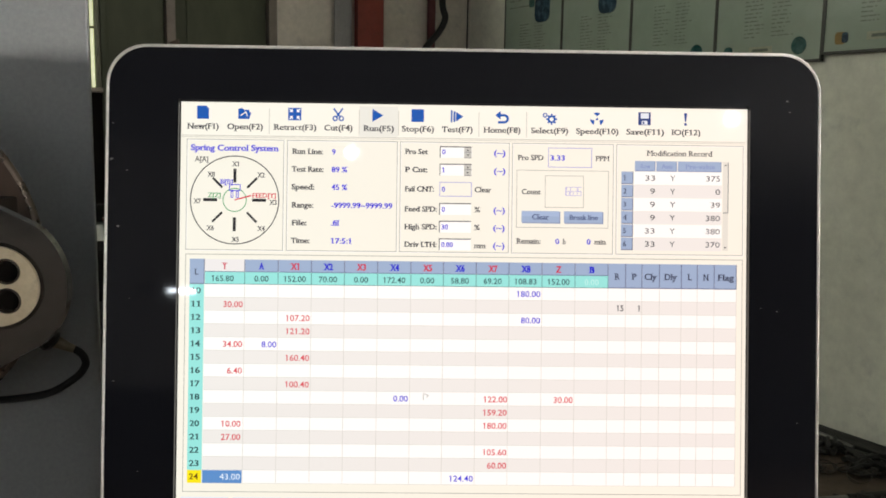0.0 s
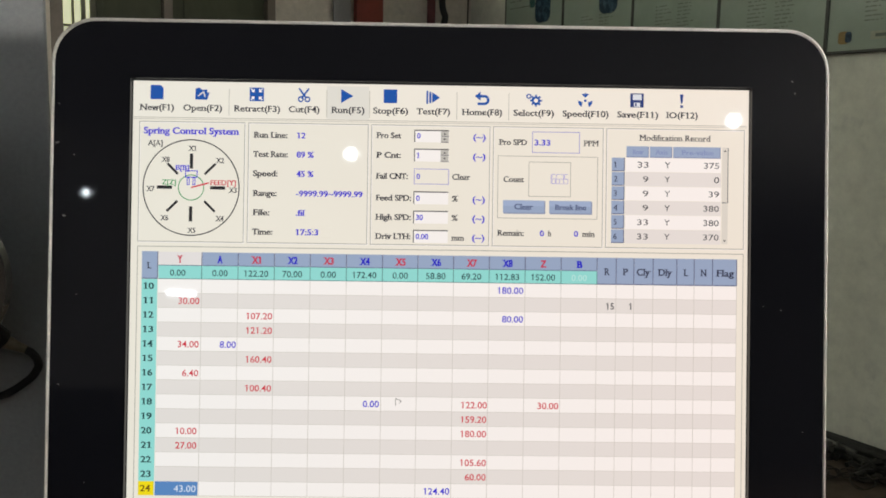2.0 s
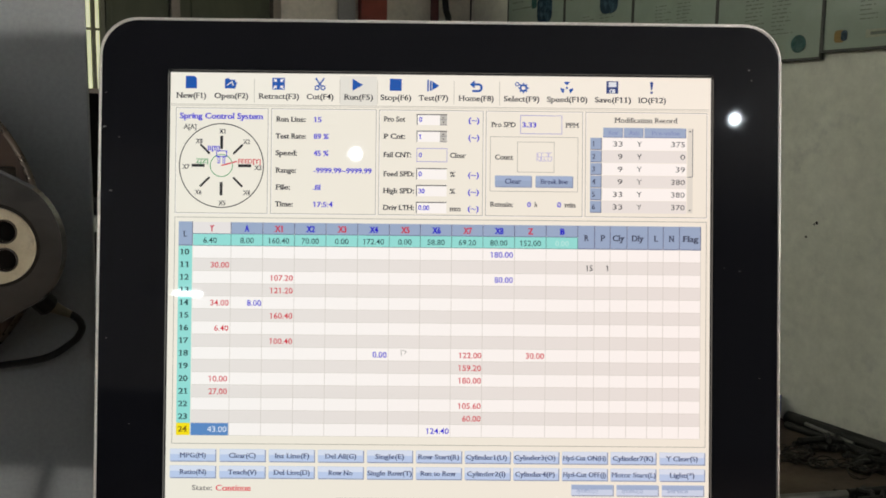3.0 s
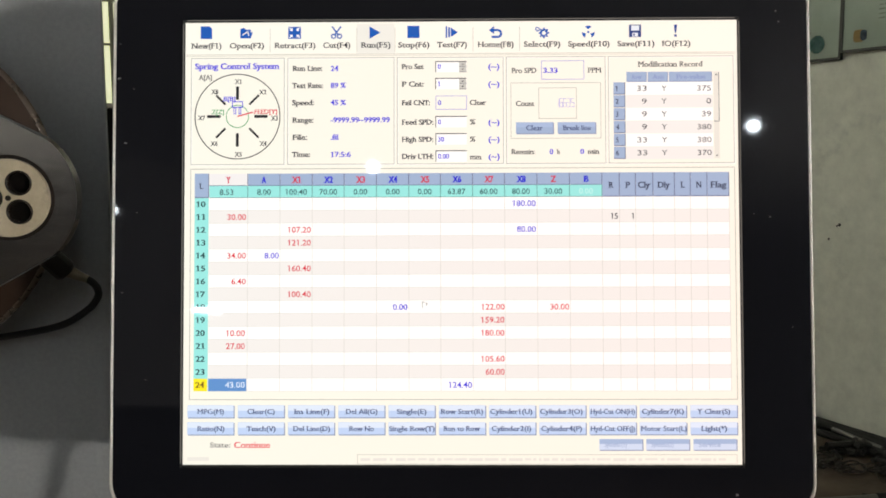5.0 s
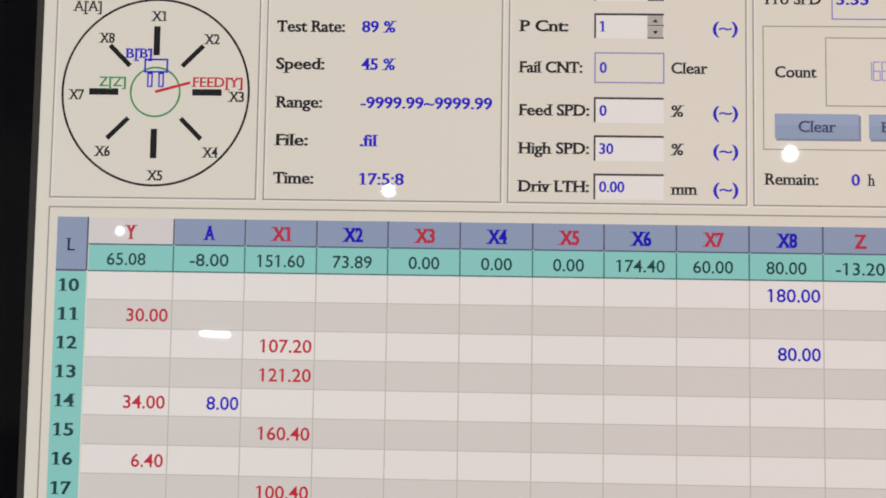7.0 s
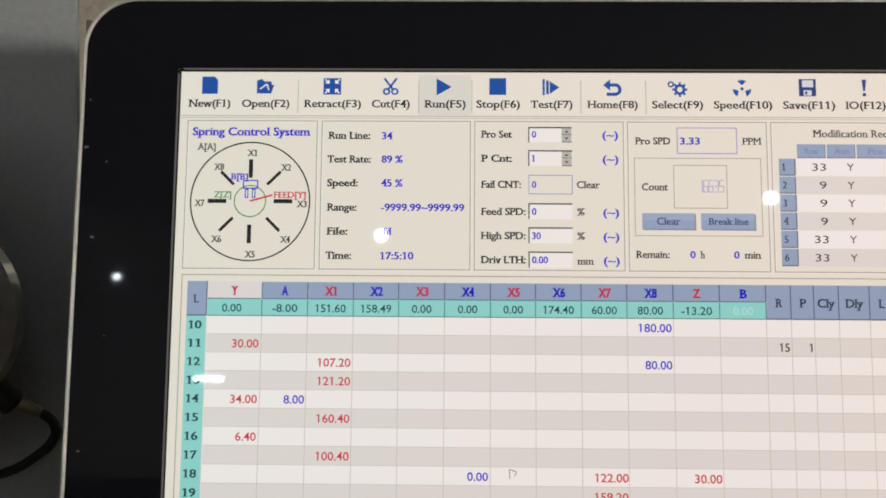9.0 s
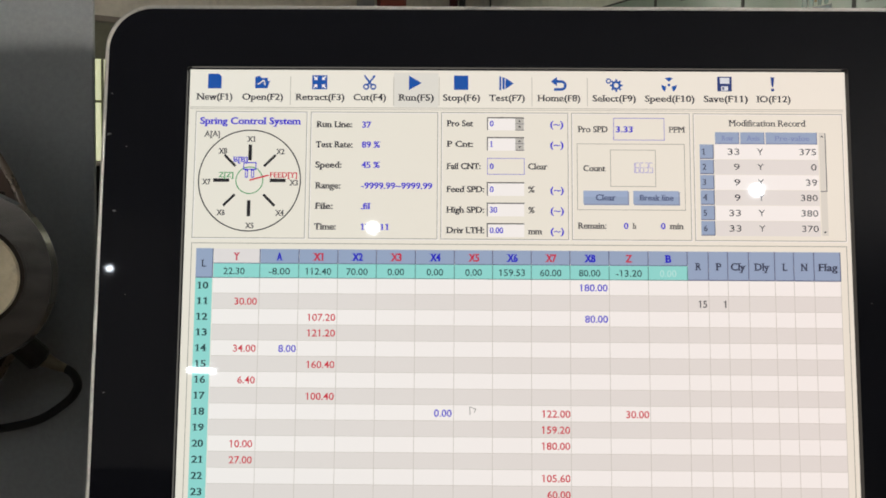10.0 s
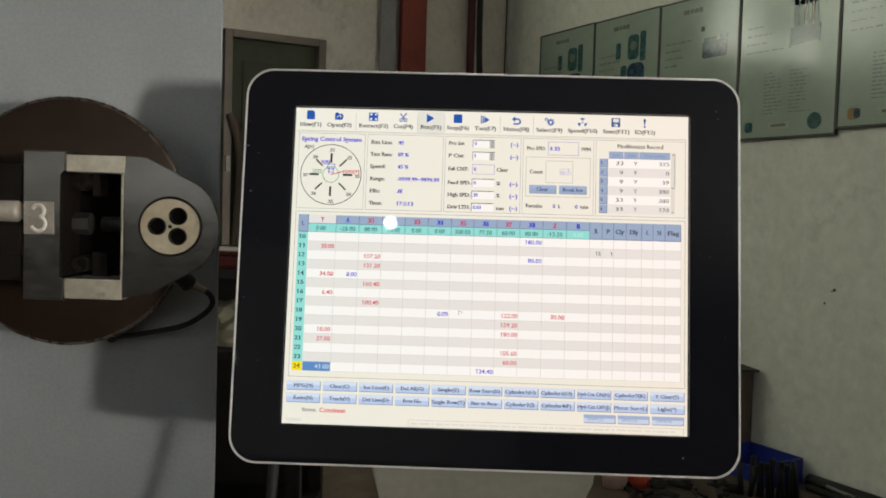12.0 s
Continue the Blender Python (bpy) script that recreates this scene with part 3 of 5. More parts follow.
# Its black stands in for the shade of a deeper pocket.
part("pocket_floor", box(-0.3625, -0.3095, 0.0235, 0.0275, -0.018, 0.070), PAINT_AND_SHADE_BLACK, slide)
for z in (0.0625, -0.0075):
    bolt = part("socket_bolt", lathe([(0, 0.010), (0.0035, 0.010), (0.0037, 0.014), (0.0068, 0.014), (0.0074, 0.0132), (0.0074, 0)], 24, pose(-0.3535, 0.020, z, 90)), TOOL_DARK, slide, "black socket head bolt")
    part("bracket", box(-0.3455, -0.332, 0.012, 0.0235, z - 0.012, z + 0.010, 0.001), TOOL_DARK, slide)
part("push_rod", lathe([(0, 0.026), (0.0065, 0.026), (0.0065, 0.0), (0, 0)], 20, pose(-0.336, 0.013, 0.027, 0, 90)), SHANK_STEEL, slide, smooth=True)
hexnut = lathe([(0, 0.014), (0.0095, 0.014), (0.0095, 0.0), (0, 0)], 6, pose(-0.3602, 0.013, 0.027, 0, 90))
part("hex_nut", hexnut, SHANK_STEEL, slide)
part("stem", box(-0.47, -0.3935, -0.010, 0.026, -0.022, 0.076, 0.003), TOOL_DARK, slide, "oily black slide body")
part("pin", tube([(-0.475, -0.0135, 0.0365), (-0.3975, -0.0135, 0.0365), (-0.3945, -0.0135, 0.0365)], [0.009, 0.009, 0.0065], 20), TAG_STEEL, slide, "dull steel pin", True)
part("carriage", box(-0.47, -0.300, 0.0277, 0.0862, -0.018, 0.070, 0.002), TOOL_DARK, slide, "dark carriage behind the slide")
part("pin_bed", box(-0.47, -0.394, -0.016, -0.0105, 0.0, 0.024, 0.001), TOOL_DARK, slide)

# Number plate with a raised figure.
plate = part("number_plate", box(-0.3915, -0.3665, YT - 0.0028, YT - 0.001, 0.0180, 0.0450, 0.0006), TAG_STEEL, slide, "stamped plate with the number 3")
three = arc(-0.3790, 0.0371, 0.0050, 160, -75, 14) + arc(-0.3790, 0.0266, 0.0060, 78, -160, 14)
part("figure", tube([(x, YT - 0.0028, z) for x, z in three], 0.0017, 8), TAG_WHITE, plate, "pale raised figure 3", True)

# Nose plate with three bores and their bushes.
NX, NZ = -0.2685, 0.0275
part("plate_seat", lathe([(0.0269, 0.0), (0.0269, 0.0006), (0.0246, 0.0006), (0.0246, 0.0)], 64, pose(NX - 0.0004, YT, NZ) @ Matrix.Diagonal((1, 1, 0.935, 1)) @ FACE), TOOL_DARK, slide)


def bored_plate():
    """A disc with three round bores, made as rings of quads between the rim and each bore."""
    b = bmesh.new()
    n = 24
    holes = [(-0.0105, 0.0), (0.0071, 0.0094), (0.0069, -0.0086)]
    r = 0.0064
    fill = bmesh.new()
    loops = []
    for cx, cz, rr, k in [(0, 0, 0.0245, 72)] + [(hx, hz, r, n) for hx, hz in holes]:
        vs = [fill.verts.new((cx + rr * math.cos(2 * math.pi * i / k), 0, cz + rr * math.sin(2 * math.pi * i / k))) for i in range(k)]
        es = [fill.edges.new((vs[i], vs[(i + 1) % k])) for i in range(k)]
        loops.append((vs, es))
    bmesh.ops.triangle_fill(fill, use_beauty=True, use_dissolve=False, edges=[e for _, es in loops for e in es])
    got = bmesh.ops.extrude_face_region(fill, geom=fill.faces[:])
    bmesh.ops.translate(fill, vec=(0, 0.003, 0), verts=[v for v in got["geom"] if isinstance(v, bmesh.types.BMVert)])
    return join(b, fill), holes


bm, holes = bored_plate()
bored = part("nose_plate", bm, PLATE_STEEL, slide, "pale round plate with three bores", at=pose(NX, YT - 0.0032, NZ) @ Matrix.Diagonal((1, 1, 0.935, 1)))
for hx, hz in holes:
    bush = part("bush", lathe([(0.0079, 0.0), (0.0078, 0.0007), (0.0073, 0.0011), (0.0068, 0.0009), (0.0064, 0.0), (0.0062, -0.0012)], 32, pose(hx, -0.0001, hz, 90)), BUSH, bored, "glossy black bush", True)
    # The cups are shallow; their black stands in for the bores' deep shade.
    part("bore", lathe([(0.0063, -0.0004), (0.0060, -0.0012), (0.0060, -0.0028), (0, -0.0028)], 28, pose(hx, -0.0001, hz, 90)), PAINT_AND_SHADE_BLACK, bored)
part("centre_screw", lathe([(0, 0.0006), (0.0016, 0.0006), (0.0018, 0.0)], 14, pose(0.0005, -0.0001, 0.0, 90)), TOOL_DARK, bored)

# Sensor plug under the nose, and its cable back to the cover.
sensor = part("sensor_plug", tube([(-0.2955, 0.0881, -0.0190), (-0.2940, 0.0886, -0.0205), (-0.2851, 0.0934, -0.0312), (-0.2838, 0.0941, -0.0327)], [0.0062, 0.0082, 0.0082, 0.0060], 14), BLACK_STEEL, slide, "black sensor plug")
part("plug_arm", box(-0.3043, -0.2909, 0.050, 0.090, -0.0185, -0.0082, 0.001), BLACK_STEEL, sensor)
part("plug_sleeve", tube([(-0.2844, 0.0934, -0.0311), (-0.2808, 0.0944, -0.0322), (-0.2757, 0.0954, -0.0351), (-0.2705, 0.0963, -0.0373)], [0.0046, 0.0044, 0.0034, 0.0028], 12), BRASS, sensor, "dull brass sleeve", True)
lead = thing("sensor_cable", M, "black rubber sensor cable looping to the machine cover", "cable")
part("cable_body", tube(spline([(-0.2679, 0.0895, -0.0365), (-0.2640, 0.0908, -0.0395), (-0.2614, 0.0925, -0.0444), (-0.2624, 0.0945, -0.0508), (-0.2712, 0.0975, -0.0604), (-0.2938, 0.1015, -0.0732), (-0.3424, 0.1220, -0.0854), (-0.3726, 0.1410, -0.0917)]), 0.0027, 12), RUBBER, lead, smooth=True)
part("grommet", lathe([(0, 0.012), (0.005, 0.012), (0.0062, 0.009), (0.0062, 0.0), (0, 0)], 20, pose(-0.3784, 0.1495, -0.0922, 90)), RUBBER, lead)


# ---- the operator's touch panel ----
monitor = thing("touch_monitor", S, "black-fronted touch monitor with silver rim showing a machine control page", "monitor")
X0, X1, H2 = -0.2128, 0.2125, 0.1687
outer = rounded(X0, X1, -H2, H2, 0.0235, 12)
inner = rounded(X0 + 0.0017, X1 - 0.0017, -H2 + 0.0017, H2 - 0.0017, 0.0222, 12)
hole = rounded(-0.1702, 0.1702, -0.1365, 0.1363, 0.0008, 12)
rim_bm = ring(outer, inner, -0.0032, 0.030)
bmesh.ops.bevel(rim_bm, geom=[e for e in rim_bm.edges if abs(e.verts[0].co.y + 0.0032) < 1e-5 and abs(e.verts[1].co.y + 0.0032) < 1e-5 and len(e.link_faces) == 2 and any(abs(f.normal.y) < 0.5 for f in e.link_faces)], offset=0.0006, segments=2, affect="EDGES")
part("rim", rim_bm, SILVER, monitor, "thin silver metal rim")
part("front_glass", ring(inner, hole, -0.0022, 0.006), GLASS_BLACK, monitor, "glossy black front glass")
part("back_cover", prism(rounded(X0 + 0.004, X1 - 0.004, -H2 + 0.004, H2 - 0.004, 0.021, 10), 0.0062, 0.048, 0.0), HOUSING, monitor)
part("back_box", box(-0.13, 0.13, 0.048, 0.075, -0.11, 0.10, 0.006), HOUSING, monitor)

U = 0.000391  # metres per step of the display's grid


def at(x, y):
    return (x - 789.25) * U, (426.25 - y) * U


def flat(bm, x0, y0, x1, y1, layer):
    """A rectangle of the display page, on a layer above the glass."""
    (a, d), (c, b) = at(x0, y0), at(x1, y1)
    y = -0.0003 - 0.00012 * layer
    vs = [bm.verts.new(p) for p in ((a, y, b), (c, y, b), (c, y, d), (a, y, d))]
    bm.faces.new(vs)
    return bm


def outline(bm, x0, y0, x1, y1, w, layer):
    flat(bm, x0, y0, x1, y0 + w, layer)
    flat(bm, x0, y1 - w, x1, y1, layer)
    flat(bm, x0, y0 + w, x0 + w, y1 - w, layer)
    flat(bm, x1 - w, y0 + w, x1, y1 - w, layer)
    return bm


def line(bm, x0, y0, x1, y1, w, layer):
    dx, dy = x1 - x0, y1 - y0
    n = math.hypot(dx, dy)
    px, py = -dy / n * w / 2, dx / n * w / 2
    y = -0.0003 - 0.00012 * layer
    vs = []
    for x, v in ((x0 + px, y0 + py), (x0 - px, y0 - py), (x1 - px, y1 - py), (x1 + px, y1 + py)):
        a, b = at(x, v)
        vs.append(bm.verts.new((a, y, b)))
    bm.faces.new(vs)
    return bm


def poly(bm, pts, layer):
    y = -0.0003 - 0.00012 * layer
    bm.faces.new([bm.verts.new((at(*p)[0], y, at(*p)[1])) for p in pts])
    return bm


def circle(bm, cx, cy, r, w, layer, n=72):
    for i in range(n):
        a, b = 2 * math.pi * i / n, 2 * math.pi * (i + 1) / n
        poly(bm, [(cx + q * math.cos(k), cy + q * math.sin(k)) for q, k in ((r - w / 2, a), (r + w / 2, a), (r + w / 2, b), (r - w / 2, b))], layer)
    return bm


CREAM, PANEL, WHITE, GREYROW = lit(244, 238, 224), lit(242, 235, 221), lit(255, 250, 246), lit(236, 230, 225)
INK, BLUE, RED, GREEN = lit(46, 44, 52), lit(48, 36, 214), lit(214, 52, 70), lit(70, 160, 96)
LINE, HEAD, TEAL, BUTTON, DARKLINE = lit(196, 190, 178), lit(156, 173, 202), lit(150, 224, 217), lit(190, 207, 237), lit(110, 108, 112)
ICON = lit(22, 84, 172)
screen = part("screen", prism([at(356.7, 772), at(1221.8, 772), at(1221.8, 80.5), at(356.7, 80.5)], -0.0003, 0.004), CREAM, monitor, "lit display page of a machine control program")


def sheet(name, material, bm, label=""):
    return part(name, bm, material, screen, label)


TEXTS = []


def text(body, x0, x1, y, h, material, heavy=0.0, layer=6, name="caption"):
    """A line of writing between x0 and x1, its capitals h high, centred on y. x1 None: natural width; x0 None: ends at x1."""
    cu, weight = bpy.data.curves.new("text", "FONT"), heavy if name == "figure" and h >= 8.3 else 0.5 * heavy
    cu.body, cu.resolution_u, cu.offset = body, 3, 0.0 if "M" in body else min(weight, 0.012) if "g" in body else weight  # a thickened M or g fills in
    TEXTS.append((new("text", cu), body, x0, x1, y, h, material, layer, name, heavy))


PIECES = {"i": 2, "j": 2, ":": 2, "%": 3, "!": 2, " ": 0}


def ones(b, body):
    """The stems of the figure 1 in a line of writing: (left, right, top)."""
    seen, found = set(), []
    for v in b.verts:
        if v in seen:
            continue
        stack, xs, ys = [v], [], []
        seen.add(v)
        while stack:
            q = stack.pop()
            xs.append(q.co.x)
            ys.append(q.co.y)
            for e in q.link_edges:
                o = e.other_vert(q)
                if o not in seen:
                    seen.add(o)
                    stack.append(o)
        found.append((min(xs), max(xs), max(ys)))
    found.sort()
    chars = [c for c in body for _ in range(PIECES.get(c, 1))]
    return [f for f, c in zip(found, chars) if c == "1"] if len(chars) == len(found) else []


def typeface(me, body, slab, heavy=0.0):
    """Give the figure 1 its flag and, on captions, the stems their slab feet and a weight that the cross strokes lack."""
    b = bmesh.new()
    b.from_mesh(me)
    bmesh.ops.remove_doubles(b, verts=b.verts, dist=1e-5)
    flags = ones(b, body)
    feet = []
    for e in b.edges if slab else ():
        if not e.is_boundary:
            continue
        u, v = sorted(e.verts, key=lambda q: q.co.x)
        if abs(u.co.y - v.co.y) > 0.004 or not 0.02 < v.co.x - u.co.x < 0.30:
            continue
        if any(abs(u.co.x - f[0]) < 0.01 and abs(u.co.y - f[2]) < 0.01 for f in flags):
            continue
        ends = []
        for q in (u, v):
            for k in q.link_edges:
                if k.is_boundary and k is not e:
                    ends.append(k.other_vert(q).co.y - q.co.y)
        if len(ends) != 2:
            continue
        x0, x1, y = u.co.x, v.co.x, u.co.y
        if ends[0] * ends[1] > 0 and max(abs(ends[0]), abs(ends[1])) > 0.16:
            up = 0.05 if ends[0] > 0 else -0.05
            if abs(ends[0]) > 0.16:
                feet.append((x0 - 0.095, x0, y, y + up))
            if abs(ends[1]) > 0.16 and (v.co.x - u.co.x < 0.22):
                feet.append((x1, x1 + 0.095, y, y + up))
        elif y > 0.5 and min(ends) < -0.3 and 0 < max(ends) < 0.14:  # the hanging ends of an arm
            a = x0 if ends[0] > 0 else x1 - 0.05
            feet.append((a, a + 0.05, y - 0.09, y))
    for x0, x1, y0, y1 in feet:
        b.faces.new([b.verts.new(p) for p in ((x0, y0, 0), (x1, y0, 0), (x1, y1, 0), (x0, y1, 0))])
    for x0, x1, top in flags:
        b.faces.new([b.verts.new((px, py, 0)) for px, py in ((x0, top), (x0 - 0.13, top - 0.10), (x0 - 0.13, top - 0.17), (x0, top - 0.10))])
    if slab:
        twin = [v for v in bmesh.ops.duplicate(b, geom=b.faces[:])["geom"] if isinstance(v, bmesh.types.BMVert)]
        bmesh.ops.translate(b, vec=(0.028 + 0.5 * heavy, 0, -0.1), verts=twin)
    b.to_mesh(me)
    b.free()


def write_texts():
    bpy.context.view_layer.update()
    dg = bpy.context.evaluated_depsgraph_get()
    for ob, body, x0, x1, y, h, material, layer, name, heavy in TEXTS:
        me = bpy.data.meshes.new_from_object(ob.evaluated_get(dg))
        typeface(me, body, name != "figure" or h < 8.3, heavy)
        co = np.empty(len(me.vertices) * 3)
        me.vertices.foreach_get("co", co)
        co = co.reshape(-1, 3)
        lo, hi = co[:, 0].min(), co[:, 0].max()
        sy = h / 0.70
        sx = sy * 0.95 if x0 is None or x1 is None else (x1 - x0) / (hi - lo)
        left = x0 if x0 is not None else x1 - sx * (hi - lo)
        px, py = left + (co[:, 0] - lo) * sx, y + h / 2 - co[:, 1] * sy
        out = np.stack([(px - 789.25) * U, -0.0003 - 0.00012 * layer - 0.0001 * co[:, 2], (426.25 - py) * U], 1)
        me.vertices.foreach_set("co", out.ravel())
        me.materials.clear()
        me.materials.append(material)
        me.update()
        made = new(name, me)
        made.parent = screen
    for ob, *_ in TEXTS:
        cu = ob.data
        bpy.data.objects.remove(ob)
        bpy.data.curves.remove(cu)


COUNTERS = []


def counter(readings, x0, x1, at_x, pitch, y, tall, h, face, ink, layer, heavy, label):
    """A counter of the page: a many-sided wheel behind it, whose front side shows the reading of the moment.
    Figures h high start at at_x, or are centred on it where the wheel stands in the table."""
    COUNTERS.append(([q.split("@") for q in readings.split()], x0, x1, at_x, pitch, y, tall * U, h, face, ink, layer, heavy, label))


def write_counters():
    """Build the wheels, and give each one its turns: (wheel, rows for walk)."""
    made, lines = [], {}
    for readings, *_, heavy, _l in COUNTERS:
        for body, _t in readings:
            if (body, heavy) not in lines:
                cu = bpy.data.curves.new("text", "FONT")
                cu.body, cu.resolution_u, cu.offset = body, 3, heavy
                lines[body, heavy] = new("text", cu)
    bpy.context.view_layer.update()
    dg = bpy.context.evaluated_depsgraph_get()
    for readings, x0, x1, at_x, pitch, y, tall, h, face, ink, layer, heavy, label in COUNTERS:
        n = max(10, len(readings) + 2)
        deep = tall / (2 * math.tan(math.pi / n))
        wheel, (left, top), (right, _) = bmesh.new(), at(x0, y), at(x1, y)
        corners = [[wheel.verts.new((x, deep / math.cos(math.pi / n) * -math.cos(a), deep / math.cos(math.pi / n) * -math.sin(a)))
                    for a in (2 * math.pi * (k - 0.5) / n for k in range(n))] for x in (left, right)]
        for k in range(n):
            wheel.faces.new((corners[0][k], corners[1][k], corners[1][(k + 1) % n], corners[0][(k + 1) % n]))
        for side in corners:
            wheel.faces.new(side)
        plain = len(wheel.faces)
        rows = []
        for k, (body, t) in enumerate(readings):
            me = bpy.data.meshes.new_from_object(lines[body, heavy].evaluated_get(dg))
            typeface(me, body, h < 8.3, heavy)
            co = [v.co.copy() for v in me.vertices]
            lo, hi = min(v.x for v in co), max(v.x for v in co)
            wide = pitch * len(body) - (0.5 if h < 8.3 else 2.5)
            start = at_x if h < 8.3 else at_x - wide / 2
            for v, p in zip(me.vertices, co):
                v.co = Vector(((start + (p.x - lo) / (hi - lo) * wide - 789.25) * U, -deep - 0.00006 - 0.0001 * p.z, (p.y / 0.70 - 0.5) * h * U))
            me.transform(pose(0, 0, 0, 360 * k / n))
            wheel.from_mesh(me)
            bpy.data.meshes.remove(me)
            turn, t = pose(0, deep - 0.0003 - 0.00012 * layer, top, -360 * k / n), float(t)
            if rows:
                rows += [(t - 2 / FPS, rows[-1][1]), (t - 1 / FPS, rows[-1][1])]
            rows += [(t, turn), (t + 1 / FPS, turn)]
        rows.append((12.0, rows[-1][1]))
        me = bpy.data.meshes.new("counter_wheel")
        wheel.to_mesh(me)
        wheel.free()
        me.materials.append(face)
        me.materials.append(ink)
        for p in me.polygons:
            p.material_index = int(p.index >= plain)
        ob = new("counter_wheel", me)
        ob.parent = screen
        ob["label"] = label
        ob.matrix_basis = rows[0][1]
        made.append((ob, rows))
    for ob in lines.values():
        cu = ob.data
        bpy.data.objects.remove(ob)
        bpy.data.curves.remove(cu)
    return made


# Tool bar.
B = bmesh.new
sheet("tool_bar", lit(247, 241, 228), flat(B(), 357.5, 81.5, 1221, 131, 1))
sheet("tool_bar_line", LINE, flat(flat(B(), 358, 131, 1218, 132, 2), 358, 133.5, 1218, 134.2, 2))
sheet("pressed_button", lit(233, 229, 219), flat(B(), 627, 84, 686, 130.5, 2), "pressed grey run button")
for x in (490, 626.5, 686.5, 809, 882):
    sheet("separator", LINE, flat(B(), x, 90, x + 0.9, 128, 3))
for body, x0, x1 in (("New(F1)", 366, 414), ("Open(F2)", 427, 481), ("Retract(F3)", 497, 562), ("Cut(F4)", 574, 617), ("Run(F5)", 633, 680), ("Stop(F6)", 692, 741),
                     ("Test(F7)", 753, 800), ("Home(F8)", 816, 873), ("Select(F9)", 889, 946), ("Speed(F10)", 958, 1023), ("Save(F11)", 1035, 1093), ("IO(F12)", 1104, 1149)):
    text(body, x0, x1, 117.5, 8.6, INK, 0.014, name="tool_caption")

poly(bm := B(), [(381, 86.5), (395, 86.5), (399, 90.5), (399, 106.5), (381, 106.5)], 4)
sheet("new_icon", ICON, bm)
bm = B()
poly(bm, [(443.5, 91), (449, 89), (452, 92), (460, 92), (460, 96), (463, 96), (460, 106), (443.5, 106)], 4)
sheet("open_icon", ICON, bm)
sheet("open_icon", PANEL, line(line(B(), 447, 101, 455, 95, 1.6, 5), 455, 95, 457, 102, 1.6, 5))
bm = flat(B(), 519, 88, 539, 107, 4)
sheet("retract_icon", ICON, bm)
bm = B()
for sx in (-1, 1):
    for sy in (-1, 1):
        poly(bm, [(529 + sx * 3, 97.5 + sy * 3), (529 + sx * 8, 97.5 + sy * 3.2), (529 + sx * 3.2, 97.5 + sy * 8)][::sx * sy], 5)
        line(bm, 529 + sx * 4, 97.5 + sy * 4, 529 + sx * 8, 97.5 + sy * 8, 1.6, 5)
sheet("retract_icon", WHITE, bm)
bm = B()
line(bm, 588, 88, 598.5, 102, 2.4, 4)
line(bm, 602, 88, 591.5, 102, 2.4, 4.4)
circle(bm, 590.5, 103.3, 3.2, 2.0, 4.2, 20)
circle(bm, 599.8, 103.3, 3.2, 2.0, 4.6, 20)
sheet("cut_icon", ICON, bm)
sheet("run_icon", ICON, poly(B(), [(647, 88), (664, 97.8), (647, 107.6)], 4))
sheet("stop_icon", ICON, flat(B(), 706.5, 87.5, 725.5, 106.8, 4))
bm = flat(flat(B(), 766.5, 88.5, 769, 107, 4), 770.5, 90, 773.5, 106, 4)
sheet("test_icon", ICON, poly(bm, [(774.5, 90.5), (785.5, 98), (774.5, 105.5)], 4))
bm = B()
poly(bm, [(834.5, 95), (842.5, 88.5), (842.5, 101.5)], 4)
flat(bm, 842.5, 93.2, 848, 96.8, 4)
for i in range(12):
    a, b = radians(-90 + 15 * i), radians(-75 + 15 * i)
    poly(bm, [(848 + q * math.cos(k), 100.3 + q * math.sin(k)) for q, k in ((3.6, a), (7.2, a), (7.2, b), (3.6, b))], 4)
flat(bm, 838.5, 103.9, 848, 107.5, 4)
sheet("home_icon", ICON, bm)
bm = B()
circle(bm, 920.5, 100, 4.6, 3.0, 4, 24)
for i in range(8):
    a = radians(45 * i)
    line(bm, 920.5 + 5.5 * math.cos(a), 100 + 5.5 * math.sin(a), 920.5 + 8.4 * math.cos(a), 100 + 8.4 * math.sin(a), 2.6, 4.3)
circle(bm, 910.5, 94, 2.8, 1.8, 4, 16)
sheet("select_icon", ICON, bm)
bm = B()
for k in range(3):
    a0 = -90 + 120 * k
    pts = [(990 + 4.2 * math.cos(radians(a0)), 99 + 4.2 * math.sin(radians(a0)))] + [(990 + 10.3 * math.cos(radians(a0 + d)), 99 + 10.3 * math.sin(radians(a0 + d))) for d in (-30, -15, 0, 15, 30)]
    poly(bm, pts, 4)
circle(bm, 990, 99, 1.0, 1.8, 4.2, 12)
sheet("speed_icon", ICON, bm)
sheet("save_icon", lit(42, 62, 122), flat(B(), 1053.5, 87.5, 1072.5, 107.3, 4))
sheet("save_icon", lit(226, 230, 236), flat(flat(B(), 1057, 89, 1069.5, 97, 5), 1058.5, 100.5, 1067.5, 106.5, 5))
sheet("save_icon", lit(42, 62, 122), flat(B(), 1060, 101.8, 1062.5, 105.5, 5.5))
sheet("io_icon", lit(36, 66, 140), flat(poly(B(), [(1123.6, 88), (1128.6, 88), (1127.2, 101), (1125, 101)], 4), 1124.2, 103.2, 1128, 107, 4))

